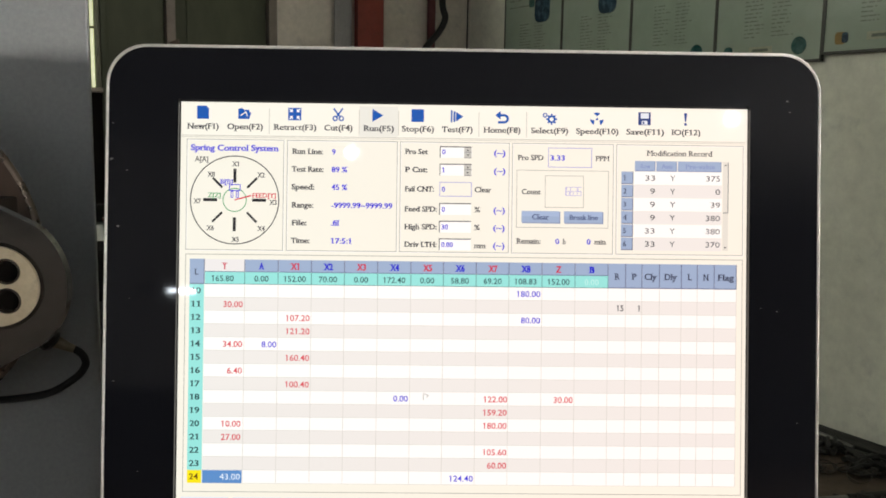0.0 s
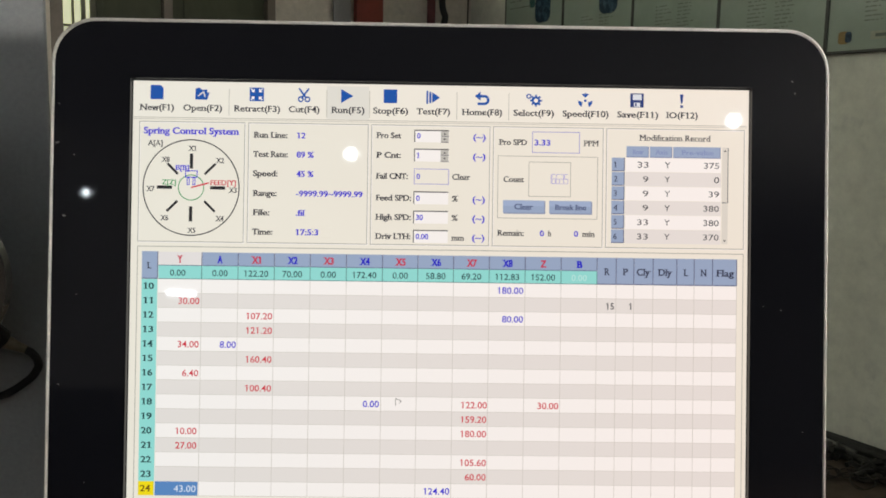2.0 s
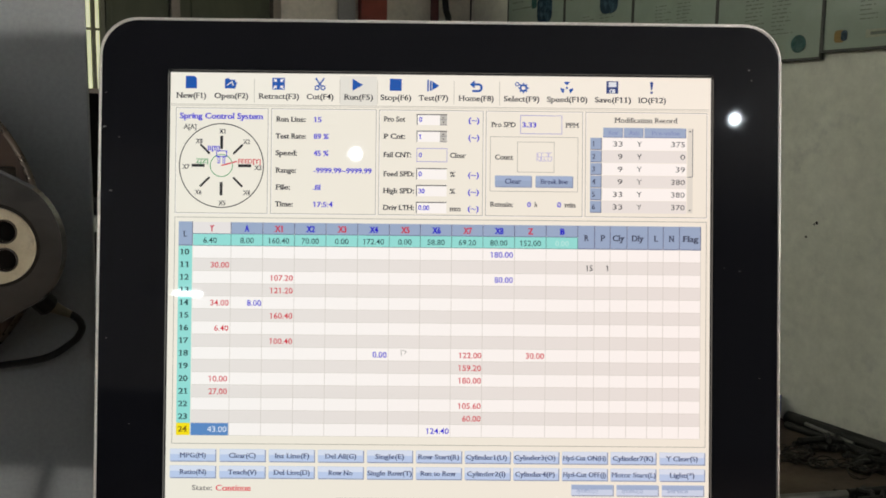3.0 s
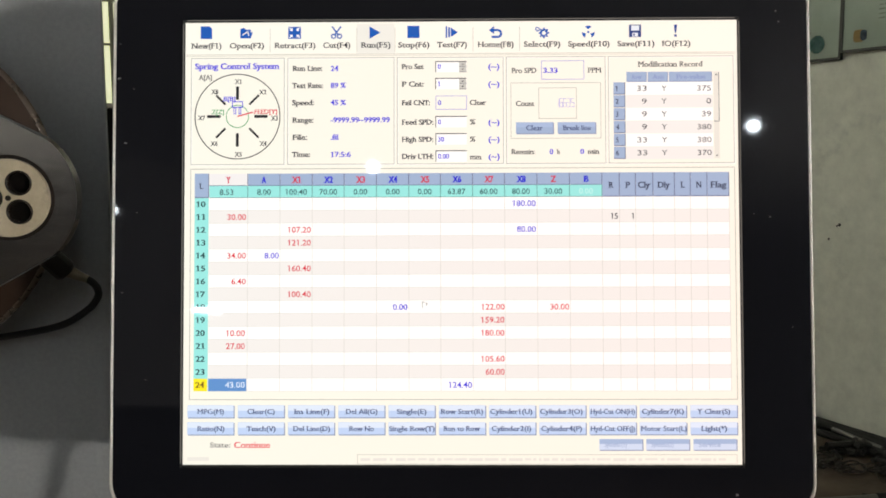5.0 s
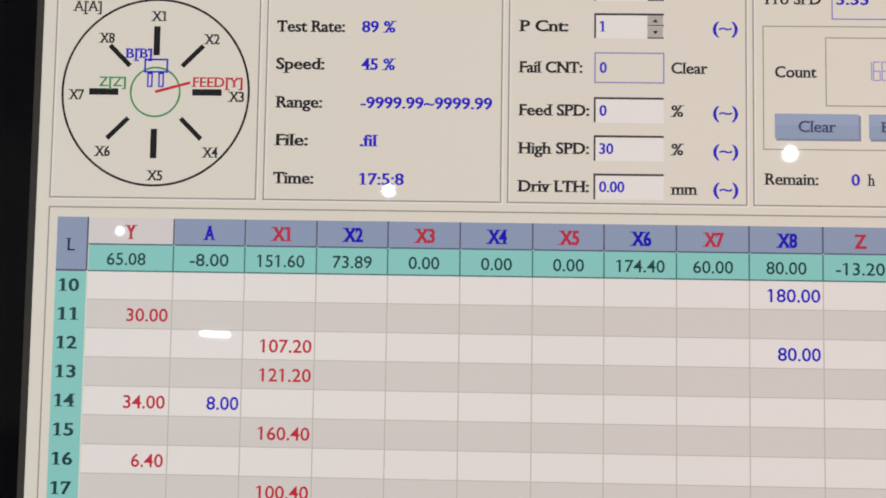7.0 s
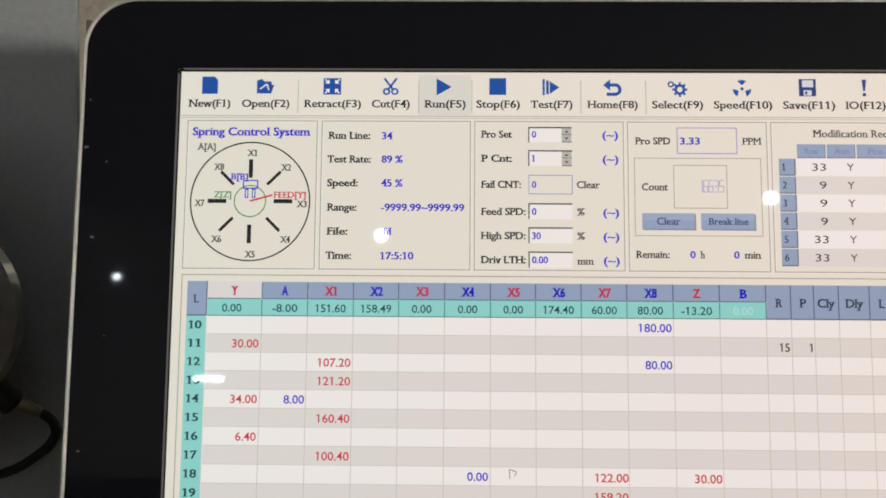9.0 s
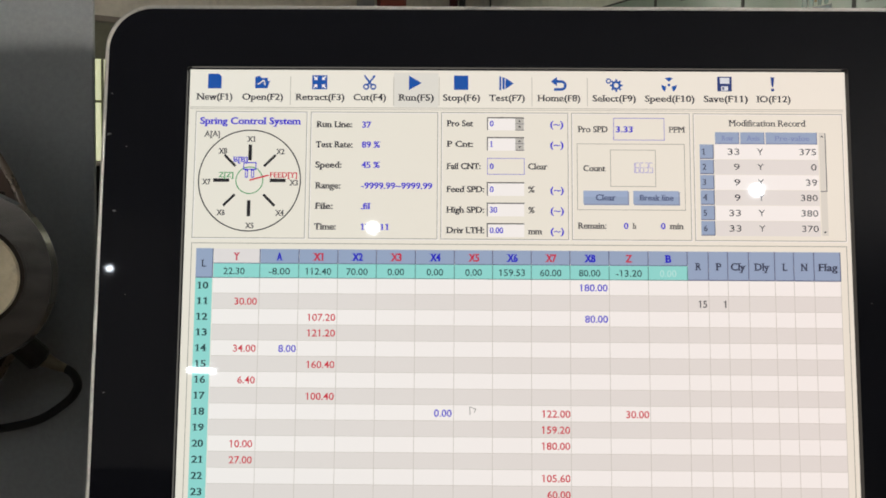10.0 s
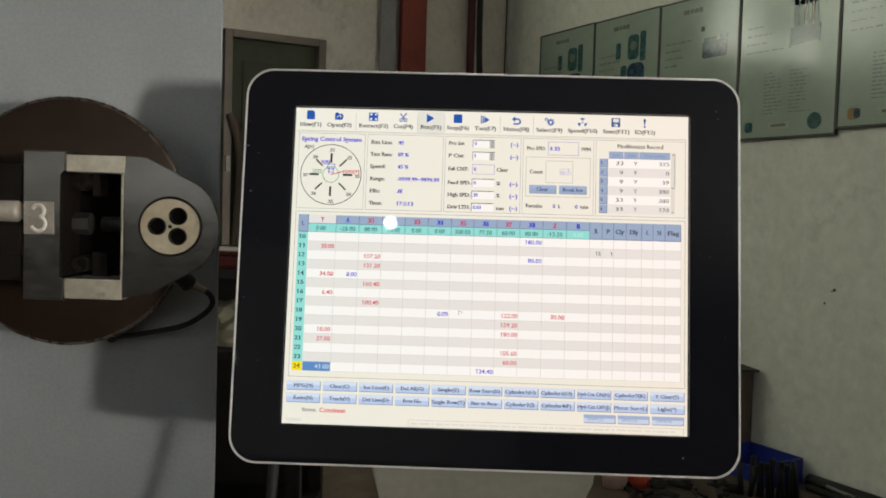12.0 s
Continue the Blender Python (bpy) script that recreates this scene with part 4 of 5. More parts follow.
# Group frames.
bm = B()
for x0, x1 in ((366, 513.5), (518, 686), (690, 857), (861, 1016.5), (1020.5, 1216)):
    outline(bm, x0, 137, x1, 305.5, 1.0, 2)
outline(bm, 366, 311.5, 1216, 672, 1.0, 2)
outline(bm, 868, 178, 1009, 266, 0.8, 2)
outline(bm, 911.5, 186, 971, 235, 0.8, 2)
sheet("group_frame", lit(170, 165, 155), bm)
bm = B()
for x0, x1 in ((366, 513.5), (518, 686), (690, 857), (861, 1016.5), (1020.5, 1216)):
    outline(bm, x0 + 1.1, 138.1, x1 + 1.1, 306.6, 0.9, 1.8)
sheet("group_frame", WHITE, bm)

# Axis dial.
text("Spring Control System", 372.5, 506, 150, 9.2, BLUE, 0.024)
text("A[A]", 378, 399, 167.5, 7.5, INK)
CX, CY = 439.5, 229.3
sheet("dial_ring", lit(40, 40, 43), circle(B(), CX, CY, 66.8, 1.6, 3, 96), "thin dark ring of the axis dial")
for i in range(8):
    a = radians(-90 + 45 * i)
    bm = line(B(), CX + 26.5 * math.cos(a), CY + 26.5 * math.sin(a), CX + 47.5 * math.cos(a), CY + 47.5 * math.sin(a), 4.6 if i % 2 == 0 else 3.4, 4)
    sheet("dial_mark", lit(34, 33, 36), bm)
for body, x, y in (("X1", 440.5, 174.5), ("X2", 479, 191), ("X3", 497.5, 232.3), ("X4", 480, 272.3), ("X5", 441, 289), ("X6", 403, 272), ("X7", 383, 231.5), ("X8", 403.5, 190.5)):
    text(body, x - 5.8, x + 5.8, y, 7.2, INK, 0.018)
sheet("dial_circle", GREEN, circle(B(), CX, CY, 17.6, 1.3, 4.5, 48))
bm = outline(B(), CX - 8.4, CY - 24, CX + 8.8, CY - 13.8, 1.3, 5)
for x in (-6, 2):
    outline(bm, CX + x, CY - 13.8, CX + x + 4, CY - 3.4, 1.1, 5)
sheet("dial_clamp", BLUE, bm)
text("B[B]", 417, 436.5, 201.5, 7.0, BLUE, 0.012)
text("Z[Z]", 399, 418.5, 222, 7.0, GREEN, 0.012)
text("FEED[Y]", 465.5, 502, 222, 7.0, RED, 0.012)
sheet("dial_hand", RED, line(B(), CX, CY, CX + 25, CY - 6.8, 2.0, 5.5))

# Status figures.
for body, x1, value, v1, y in (("Run Line:", 573, "", 598, 154), ("Test Rate:", 574, "89 %", 610.5, 181), ("Speed:", 560, "45 %", 610.5, 208),
                               ("Range:", 559, "-9999.99~9999.99", 679, 235.5), ("File:", 549.5, ".fil", 599, 262.5), ("Time:", 554, "", 618, 289.5)):
    text(body, 525.5, x1, y, 8.2, INK, 0.026)
    if value:
        text(value, 586, v1, y, 8.2, BLUE, 0.022, name="figure")
counter("9@0 10@1.25 11@1.4 12@1.6 13@2.15 14@2.35 15@2.8 16@3.1 17@3.3 18@3.5 19@3.8 20@4 21@4.2 22@4.4 23@4.8 24@4.9 25@5.35 26@5.6 27@5.85 28@6.15 29@6.3 30@6.45 "
        "31@6.6 32@6.9 33@7.9 34@8.5 35@9.1 36@9.35 37@9.85 38@10.6 39@11.1 40@11.6", 584, 624, 586, 6.3, 154, 14, 8.2, CREAM, BLUE, 0.8, 0.011, "blue count of the line that runs")
counter("17:5:1@0 17:5:2@0.4 17:5:3@1.4 17:5:4@2.4 17:5:5@3.4 17:5:6@4.6 17:5:7@5.4 17:5:8@6.4 17:5:9@7.6 17:5:10@8.6 17:5:11@9.6 17:5:12@10.6 17:5:13@11.6",
        584, 636, 586, 5.35, 289.5, 14, 8.2, CREAM, BLUE, 0.8, 0.011, "blue clock time")

# Settings.
FIELDS = (("Pro Set", 732, 152, "0", 143.5, 161), ("P Cnt:", 732, 179.5, "1", 170, 188), ("Fail CNT:", 742, 209, "0", 198, 220),
          ("Feed SPD:", 747, 239.5, "0", 230, 248), ("High SPD:", 747, 266.5, "30", 257, 275), ("Driv LTH:", 747, 293.3, "0.00", 284, 302))
for i, (body, x1, y, value, y0, y1) in enumerate(FIELDS):
    text(body, 697, x1, y, 8.0, INK, 0.026)
    if i == 2:
        sheet("field_frame", lit(150, 140, 214), outline(B(), 750.5, y0, 799.5, y1, 0.9, 3))
    else:
        sheet("field", WHITE, flat(B(), 751.5, y0 + 1, 799, y1, 3))
        sheet("field_shade", lit(70, 68, 70), flat(flat(B(), 750.2, y0, 799, y0 + 1.5, 3.5), 750.2, y0 + 1.3, 751.5, y1, 3.5))
    text(value, 754, None, y, 7.6, BLUE, 0.016, name="figure")
    if i < 2:
        sheet("spin_button", lit(196, 192, 184), flat(flat(B(), 787.5, y0 + 1.5, 798.5, y0 + 8.3, 4), 787.5, y0 + 9.5, 798.5, y1 - 0.5, 4))
        sheet("spin_button", DARKLINE, flat(flat(B(), 787.5, y0 + 8.3, 799, y0 + 9.3, 4.5), 787.5, y1 - 0.8, 799, y1 + 0.2, 4.5))
        sheet("spin_arrow", INK, poly(poly(B(), [(791, y0 + 6.5), (793, y0 + 4), (795, y0 + 6.5)], 5), [(791, y1 - 5.5), (795, y1 - 5.5), (793, y1 - 3)], 5))
    if i != 2:
        text("(~)", 833, 850.5, y + 0.5, 8.4, BLUE, 0.014)
text("Clear", 804, 829.5, 209, 8.0, INK, 0.018)
text("%", 803.5, 813, 239.5, 8.0, INK, 0.018)
text("%", 803.5, 813, 266.5, 8.0, INK, 0.018)
text("mm", 803.5, 822.5, 294.3, 8.0, INK, 0.018)

# Count.
text("Pro SPD", 869, 908.5, 159, 8.0, INK, 0.018)
sheet("field_frame", lit(150, 140, 214), outline(B(), 916, 143.5, 983, 173.5, 0.9, 3))
text("3.33", 919, 941.5, 159, 8.0, BLUE, 0.022, name="figure")
text("PPM", 988, 1010, 159, 8.0, INK, 0.018)
text("Count", 876, 905, 211, 8.0, INK, 0.018)
SEGMENTS = {"1": "bc", "6": "acdefg", "3": "abcdg", "5": "acdfg"}
bm = B()
for i, d in enumerate("16635"):
    x, y, w, h = 938.5 + i * 5.9, 203.5, 4.6, 13
    for s, (a, b, c, e) in dict(a=(0, 0, 1, 0), b=(1, 0, 1, .5), c=(1, .5, 1, 1), d=(0, 1, 1, 1), e=(0, .5, 0, 1), f=(0, 0, 0, .5), g=(0, .5, 1, .5)).items():
        if s in SEGMENTS[d]:
            line(bm, x + a * w, y + b * h, x + c * w, y + e * h, 0.8, 4 + 0.1 * "abcdefg".index(s))
sheet("counter", lit(170, 160, 222), bm, "pale violet segment figures 16635")


def button(x0, y0, x1, y1, body, t0, t1, face=BUTTON, ink=None, h=8.0):
    sheet("button_edge", lit(140, 150, 178), flat(flat(B(), x0 + 1, y1 - 1.6, x1, y1, 3), x1 - 1.6, y0 + 1, x1, y1 - 1.6, 3))
    sheet("button", face, flat(B(), x0, y0, x1 - 1.6, y1 - 1.6, 3.3))
    sheet("button_shine", lit(220, 228, 244) if face is BUTTON else lit(164, 181, 212), flat(B(), x0 + 0.5, y0 + 0.5, x1 - 2, y0 + 0.42 * (y1 - y0), 3.6))
    text(body, t0, t1, (y0 + y1) / 2 - 0.6, h, ink or lit(66, 76, 116), 0.010, name="button_caption")


button(876, 240.5, 935.5, 259.5, "Clear", 892, 918, HEAD)
button(941, 240.5, 1001.5, 259.5, "Break line", 948.5, 993, HEAD, h=7.4)
text("Remain:", 868, 905.5, 286.5, 8.0, INK, 0.018)
text("0", 928, 934, 286.5, 8.0, BLUE, 0.018, name="figure")
text("h", 939, 944.5, 286.5, 8.0, INK, 0.018)
text("0", 976, 982, 286.5, 8.0, BLUE, 0.018, name="figure")
text("min", 987, 1006, 286.5, 8.0, INK, 0.018)

# Modification record.
text("Modification Record", 1066.5, 1168, 150, 8.4, INK, 0.018)
for x0, x1, body, t0, t1 in ((1049, 1080.5, "Row", 1057, 1073), (1082, 1113.5, "Axis", 1089, 1107), (1115, 1182, "Pre-value", 1126, 1172)):
    sheet("column_head", HEAD, flat(B(), x0, 162, x1, 177.5, 3))
    sheet("column_head_edge", lit(120, 134, 172), flat(flat(B(), x0, 176.6, x1, 177.8, 3.5), x1 - 1, 162, x1, 176.6, 3.5))
    text(body, t0, t1, 170, 6.6, lit(130, 144, 190), name="column_caption")
for i, (a, c) in enumerate(((33, 375), (9, 0), (9, 39), (9, 380), (33, 380), (33, 370))):
    y = 188 + 20.2 * i
    sheet("record_band", WHITE if i % 2 == 0 else GREYROW, flat(B(), 1048, y - 9.8, 1183, y + 9.9, 2.5))
    sheet("row_head", HEAD, flat(B(), 1028.5, y - 9.6, 1046.5, y + 9.4, 3))
    sheet("row_head_edge", lit(98, 104, 132), flat(flat(B(), 1028.5, y + 8.4, 1046.5, y + 9.6, 3.5), 1045.6, y - 9.6, 1046.8, y + 8.4, 3.5))
    text(str(i + 1), 1031.5, None, y, 8.0, lit(52, 56, 80), name="figure")
    text(str(a), 1080 - 7.6 * len(str(a)), 1080, y, 8.4, INK, name="figure")
    text("Y", 1103, 1111, y, 8.4, INK, name="figure")
    text(str(c), 1180 - 7.2 * len(str(c)), 1180, y, 8.4, INK, name="figure")
sheet("scroll_bar", lit(226, 221, 210), flat(B(), 1184.5, 162, 1193, 298, 2.6))
sheet("scroll_bar_edge", DARKLINE, flat(flat(B(), 1192, 163, 1193.2, 240, 4), 1184.5, 239.4, 1192, 240.6, 4))
sheet("scroll_arrow", INK, poly(poly(B(), [(1186.5, 168), (1188.5, 165.5), (1190.5, 168)], 4), [(1186.5, 292.5), (1190.5, 292.5), (1188.5, 295)], 4))

# Program table.
COLS = (("Y", 396, 456, RED), ("A", 457, 506.5, BLUE), ("X1", 507.5, 557, RED), ("X2", 558, 607, BLUE), ("X3", 608, 657.5, RED), ("X4", 658.5, 708, BLUE), ("X5", 709, 757.5, RED),
        ("X6", 758.5, 807.5, BLUE), ("X7", 808.5, 857.5, RED), ("X8", 858.5, 908, BLUE), ("Z", 909, 958.5, RED), ("B", 959.5, 1009, BLUE))
TAIL = (("R", 1010, 1036), ("P", 1037, 1061), ("Cly", 1062, 1088), ("Dly", 1089, 1121.5), ("L", 1122.5, 1146), ("N", 1147, 1172), ("Flag", 1173, 1206))
VALUES = {  # each axis: its reading, and from which second it shows
    "Y": "165.80@0 205.65@0.2 243.55@0.4 303.91@0.65 350.04@0.9 0.00@1.15 2.62@1.4 0.00@1.65 34.00@2.25 6.40@3 0.00@3.4 10.00@3.9 70.25@4.2 0.00@4.4 8.53@4.85 81.80@5.1 "
         "0.00@5.35 20.00@6.35 66.00@6.6 65.08@6.85 86.04@7.1 0.00@8.2 5.93@9.1 0.00@9.35 22.30@9.85 50.78@10.1 118.24@10.35 0.00@10.6",
    "A": "0.00@0 8.00@2.25 -8.00@6.35 -12.28@10.6 -23.09@10.85 -25.00@11.1",
    "X1": "152.00@0 150.46@1.6 140.66@1.75 122.20@1.9 121.20@2.25 160.40@2.8 100.40@3.2 150.28@5.85 139.01@6.1 120.00@6.35 151.60@6.6 143.65@9.35 128.03@9.6 112.40@9.85 "
          "103.88@10.6 83.82@10.85 80.00@11.1",
    "X2": "70.00@0 73.89@6.85 76.85@7.1 114.46@8.2 158.49@8.9 160.00@9.1 160.36@9.35 106.83@9.6 70.00@9.85",
    "X3": "0.00@0",
    "X4": "172.40@0 0.00@3.5",
    "X5": "0.00@0 28.98@10.6 87.95@10.85 111.50@11.1 160.09@11.3 180.89@11.45 188.16@11.6 200.00@11.85",
    "X6": "58.80@0 63.87@4.85 108.00@5.1 124.40@5.35 154.82@5.6 174.40@5.85 159.53@9.85 138.48@10.1 98.98@10.35 77.20@10.6",
    "X7": "69.20@0 122.00@3.5 159.20@3.8 180.00@4 168.80@4.4 138.75@4.6 60.00@4.85",
    "X8": "108.83@0 113.78@0.1 118.88@0.25 124.04@0.4 134.86@0.65 143.28@0.9 148.93@1.1 159.80@1.25 180.00@1.4 175.60@1.6 154.30@1.75 112.83@1.9 80.00@2.25",
    "Z": "152.00@0 30.00@3.5 -13.20@5.35",
    "B": "0.00@0",
}
HEAD_BLUE, HEAD_RED = lit(24, 14, 200), lit(204, 52, 78)
ROWY = [367 + 20.1 * i for i in range(15)]
for i, y in enumerate(ROWY):
    sheet("table_band", WHITE if i % 2 == 0 else GREYROW, flat(B(), 396, y - 10, 1206.5, y + 10.1, 2.7))
bm = B()
for _, x0, x1, _c in COLS:
    flat(bm, x1, 357.5, x1 + 0.8, 658, 2.82)
for _, x0, x1 in TAIL:
    flat(bm, x1, 357.5, x1 + 0.8, 658, 2.82)
for y in ROWY:
    flat(bm, 396, y + 9.7, 1206.5, y + 10.3, 2.92)
sheet("grid_line", lit(212, 206, 197), bm)
sheet("line_head", HEAD, flat(B(), 373, 319, 395, 357, 3))
sheet("line_head_edge", lit(96, 104, 132), flat(flat(B(), 394.4, 319, 395.6, 357, 3.6), 373, 356, 394.4, 357.4, 3.6))
text("L", 380, 386.5, 338.5, 9, lit(40, 44, 60))
sheet("line_strip", TEAL, flat(B(), 373, 357.5, 395, 657.5, 3))
for i, y in enumerate(ROWY):
    if i == 14:
        sheet("line_mark", lit(250, 226, 20), flat(B(), 373, y - 9.5, 394.5, y + 10, 3.5), "yellow mark on line 24")
        sheet("chosen_cell", lit(92, 140, 198), flat(B(), 396, y - 9.5, 455.5, y + 10, 3.5), "blue chosen cell")
        text("43.00", 422.5, 453, y, 9.0, lit(232, 240, 250), name="figure")
    text(str(10 + i), 376, 390.5, y, 8.8, lit(36, 74, 76) if i < 14 else lit(120, 92, 20), 0.018, name="line_number")
for head, x0, x1, ink in COLS:
    first = head == "Y"
    sheet("column_head", lit(236, 230, 228) if first else HEAD, flat(B(), x0, 319.5, x1, 338, 3))
    sheet("value_cell", TEAL, flat(B(), x0, 338.5, x1 + 1, 357, 3))
    sheet("column_head_edge", lit(96, 104, 132), flat(flat(B(), x1 - 0.3, 319.5, x1 + 0.9, 338, 3.6), x0, 337.6, x1, 338.6, 3.6))
    sheet("value_edge", lit(84, 132, 130), flat(flat(B(), x1 - 0.2, 338.8, x1 + 0.8, 356.4, 3.6), x0, 356.4, x1 + 1, 357.4, 3.6))
    w = 7.4 if len(head) > 1 else 4.4
    text(head, (x0 + x1) / 2 - w, (x0 + x1) / 2 + w, 329.3, 9.6, HEAD_RED if ink is RED else HEAD_BLUE, 0.046, name="column_caption")
    m = (x0 + x1) / 2
    if head in ("X3", "B"):
        text("0.00", m - 10.75, m + 10.75, 348.3, 8.6, lit(34, 74, 76) if head != "B" else lit(190, 236, 230), 0.008, name="figure")
    else:
        counter(VALUES[head], x0 + 1.5, x1 - 1.5, m - (3 if first else 0), 6.0, 348.3, 13, 8.6, TEAL, lit(34, 74, 76), 3.4, 0.008, "dark figures of an axis reading")
for head, x0, x1 in TAIL:
    sheet("column_head", HEAD, flat(B(), x0, 319.5, x1, 357, 3))
    sheet("column_head_edge", lit(96, 104, 132), flat(flat(B(), x1 - 0.3, 319.5, x1 + 0.9, 357, 3.6), x0, 356, x1, 357.4, 3.6))
    w = {"R": 8, "P": 8, "Cly": 20, "Dly": 21, "L": 7, "N": 9.5, "Flag": 26}[head]
    text(head, (x0 + x1 - w) / 2, (x0 + x1 + w) / 2, 339, 9.4, lit(58, 62, 84), 0.022, name="column_caption")
CELLS = (("30.00", 454, 1, RED), ("34.00", 454, 4, RED), ("6.40", 454, 6, RED), ("10.00", 453, 10, RED), ("27.00", 453, 11, RED), ("8.00", 505.5, 4, BLUE),
         ("107.20", 555.5, 2, RED), ("121.20", 555.5, 3, RED), ("160.40", 555.5, 5, RED), ("100.40", 555.5, 7, RED), ("0.00", 706, 8, BLUE), ("122.00", 857, 8, RED),
         ("159.20", 856.5, 9, RED), ("180.00", 856.5, 10, RED), ("105.60", 856.5, 12, RED), ("60.00", 856.5, 13, RED), ("180.00", 906, 0, BLUE), ("80.00", 906, 2, BLUE),
         ("30.00", 957, 8, RED), ("124.40", 806, 14, BLUE), ("15", 1033.5, 1, INK), ("1", 1058, 1, INK))
for body, x1, row, ink in CELLS:
    w = 6.85 * len(body) - 5
    text(body, x1 - w if len(body) > 2 else None, x1, ROWY[row] + 0.3, 9.0, ink, 0.011, name="figure")
sheet("pointer", lit(150, 146, 140), line(line(line(B(), 729, 520, 737, 523, 1, 6), 737, 523, 734.5, 527, 1, 6.3), 729, 520, 729.5, 530, 1, 6.6), "faint pointer arrow")

# Function row_keys.
XS = (364, 442.5, 520.5, 598.5, 676.5, 754.5, 832, 909.5, 987, 1064.5, 1142.5)
UPPER = (("MPG(M)", 379, 421), ("Clear(C)", 457.5, 500), ("Ins Line(F)", 529.5, 585), ("Del All(G)", 609.5, 659.5), ("Single(E)", 689.5, 735.5), ("Row Start(R)", 757, 823), ("Cylinder1(U)", 834, 899),
        ("Cylinder3(O)", 911, 976.5), ("Hyd-Cut ON(H)", 988, 1057), ("Cylinder7(K)", 1068, 1132.5), ("Y Clear(S)", 1152, 1203.5))
LOWER = (("Ratio(N)", 379, 422), ("Teach(V)", 456.5, 501.5), ("Del Line(D)", 528, 586), ("Row No", 615, 654), ("Single Row(T)", 677.5, 748), ("Run to Row", 761, 819), ("Cylinder2(I)", 836, 897),
         ("Cylinder4(P)", 912.5, 975.5), ("Hyd-Cut OFF(J)", 988, 1057), ("Motor Start(L)", 1065.5, 1136.5), ("Light(*)", 1158, 1198.5))
for y0, row_keys in ((680, UPPER), (706.3, LOWER)):
    for x, (body, t0, t1) in zip(XS, row_keys):
        button(x, y0, x + 73.5, y0 + 20.5, body, t0, t1, h=7.6)
for x, body in ((1002, "System1(1)"), (1074, "System2(2)"), (1146.5, "Service")):
    button(x, 732, x + 68, 750.5, body, x + 8, x + 42, lit(206, 216, 236), lit(160, 174, 206), 7.0)
text("State:", 399.5, 431.5, 741, 8.0, lit(110, 106, 104))
text("Continue", 437, 493, 741, 9.2, lit(226, 34, 62), 0.006)
sheet("message_box", LINE, outline(B(), 628, 756, 1214, 771, 0.8, 2))
rng = random.Random(5)
bm, x = B(), 633
while x < 1190:
    w = rng.uniform(4, 22)
    flat(bm, x, 761.5, min(x + w, 1205), 761.5 + rng.uniform(3.4, 4.8), 4)
    x += w + rng.uniform(2, 5)
tagged(sheet("message_bar", lit(229, 222, 212), bm), kind="stuff")
sheet("status_bar", lit(232, 225, 214), flat(B(), 364, 760, 398, 766, 4))
write_texts()
WHEELS = write_counters()

# Dust and scratches on the black glass.
rng = random.Random(11)
for x, y, r in ((256, 115, 1.4), (255, 169, 3.0), (278, 186, 1.3), (265, 271, 2.2), (262, 505, 1.2), (1285, 85, 1.6), (1212, 817, 2.6), (1281, 68, 1.8), (1268, 390, 1.3), (1243, 385, 1.0), (300, 640, 1.0), (284, 380, 1.0), (1300, 560, 1.0)):
    bm = B()
    poly(bm, [(x + r * rng.uniform(0.5, 1.2) * math.cos(a) * 1.3, y + r * rng.uniform(0.4, 1.0) * math.sin(a)) for a in (0.2, 1.1, 2.2, 3.1, 4.0, 5.2)], 0)
    bmesh.ops.translate(bm, vec=(0, -0.0021, 0), verts=bm.verts)
    part("dust_speck", bm, DUST, monitor, "pale speck of dust")


# ---- the panel's stand ----
stand = thing("monitor_stand", M @ pose(0.0, 0.0, -1.22), "pale grey painted tapered stand that carries the touch monitor", "stand")
taper = [(-0.012, -0.95), (-0.028, -0.60), (-0.047, -0.36), (-0.075, -0.268), (-0.090, -0.228), (-0.0985, -0.195), (-0.100, -0.150), (0.106, -0.150), (0.1045, -0.198), (0.095, -0.218), (0.078, -0.245), (0.050, -0.36), (0.032, -0.60), (0.016, -0.95)]
part("neck", prism([(x, z + Z) for x, z in taper], 0.050, 0.085, 0.003), STAND_PAINT, stand, "pale grey tapered neck")
part("bracket", box(-0.07, 0.07, 0.080, 0.12, Z - 0.13, Z + 0.05, 0.004), HOUSING, stand)
part("post", tube([(0.0, 0.10, Z - 0.12), (0.0, 0.10, FL + 0.03)], 0.022, 20), HOUSING, stand, smooth=True)
part("base_plate", lathe([(0, 0.03), (0.16, 0.03), (0.17, 0.02), (0.17, 0.0), (0, 0)], 48, pose(0, 0.1, FL)), HOUSING, stand)
lead2 = thing("monitor_cable", M @ pose(0, 0, -1.22), "black cable hanging down from the monitor", "cable")
part("cable_body", tube(spline([(-0.155, 0.045, Z - 0.10), (-0.180, 0.030, Z - 0.16), (-0.185, 0.018, Z - 0.22), (-0.190, -0.006, Z - 0.36), (-0.18, 0.02, Z - 0.7), (-0.12, 0.10, FL + 0.02), (-0.02, 0.25, FL + 0.006)]), 0.0048, 10), RUBBER, lead2, smooth=True)

# ---- lamps behind the viewer ----
LAMP_WHITE = (0.84, 0.94, 1.0)


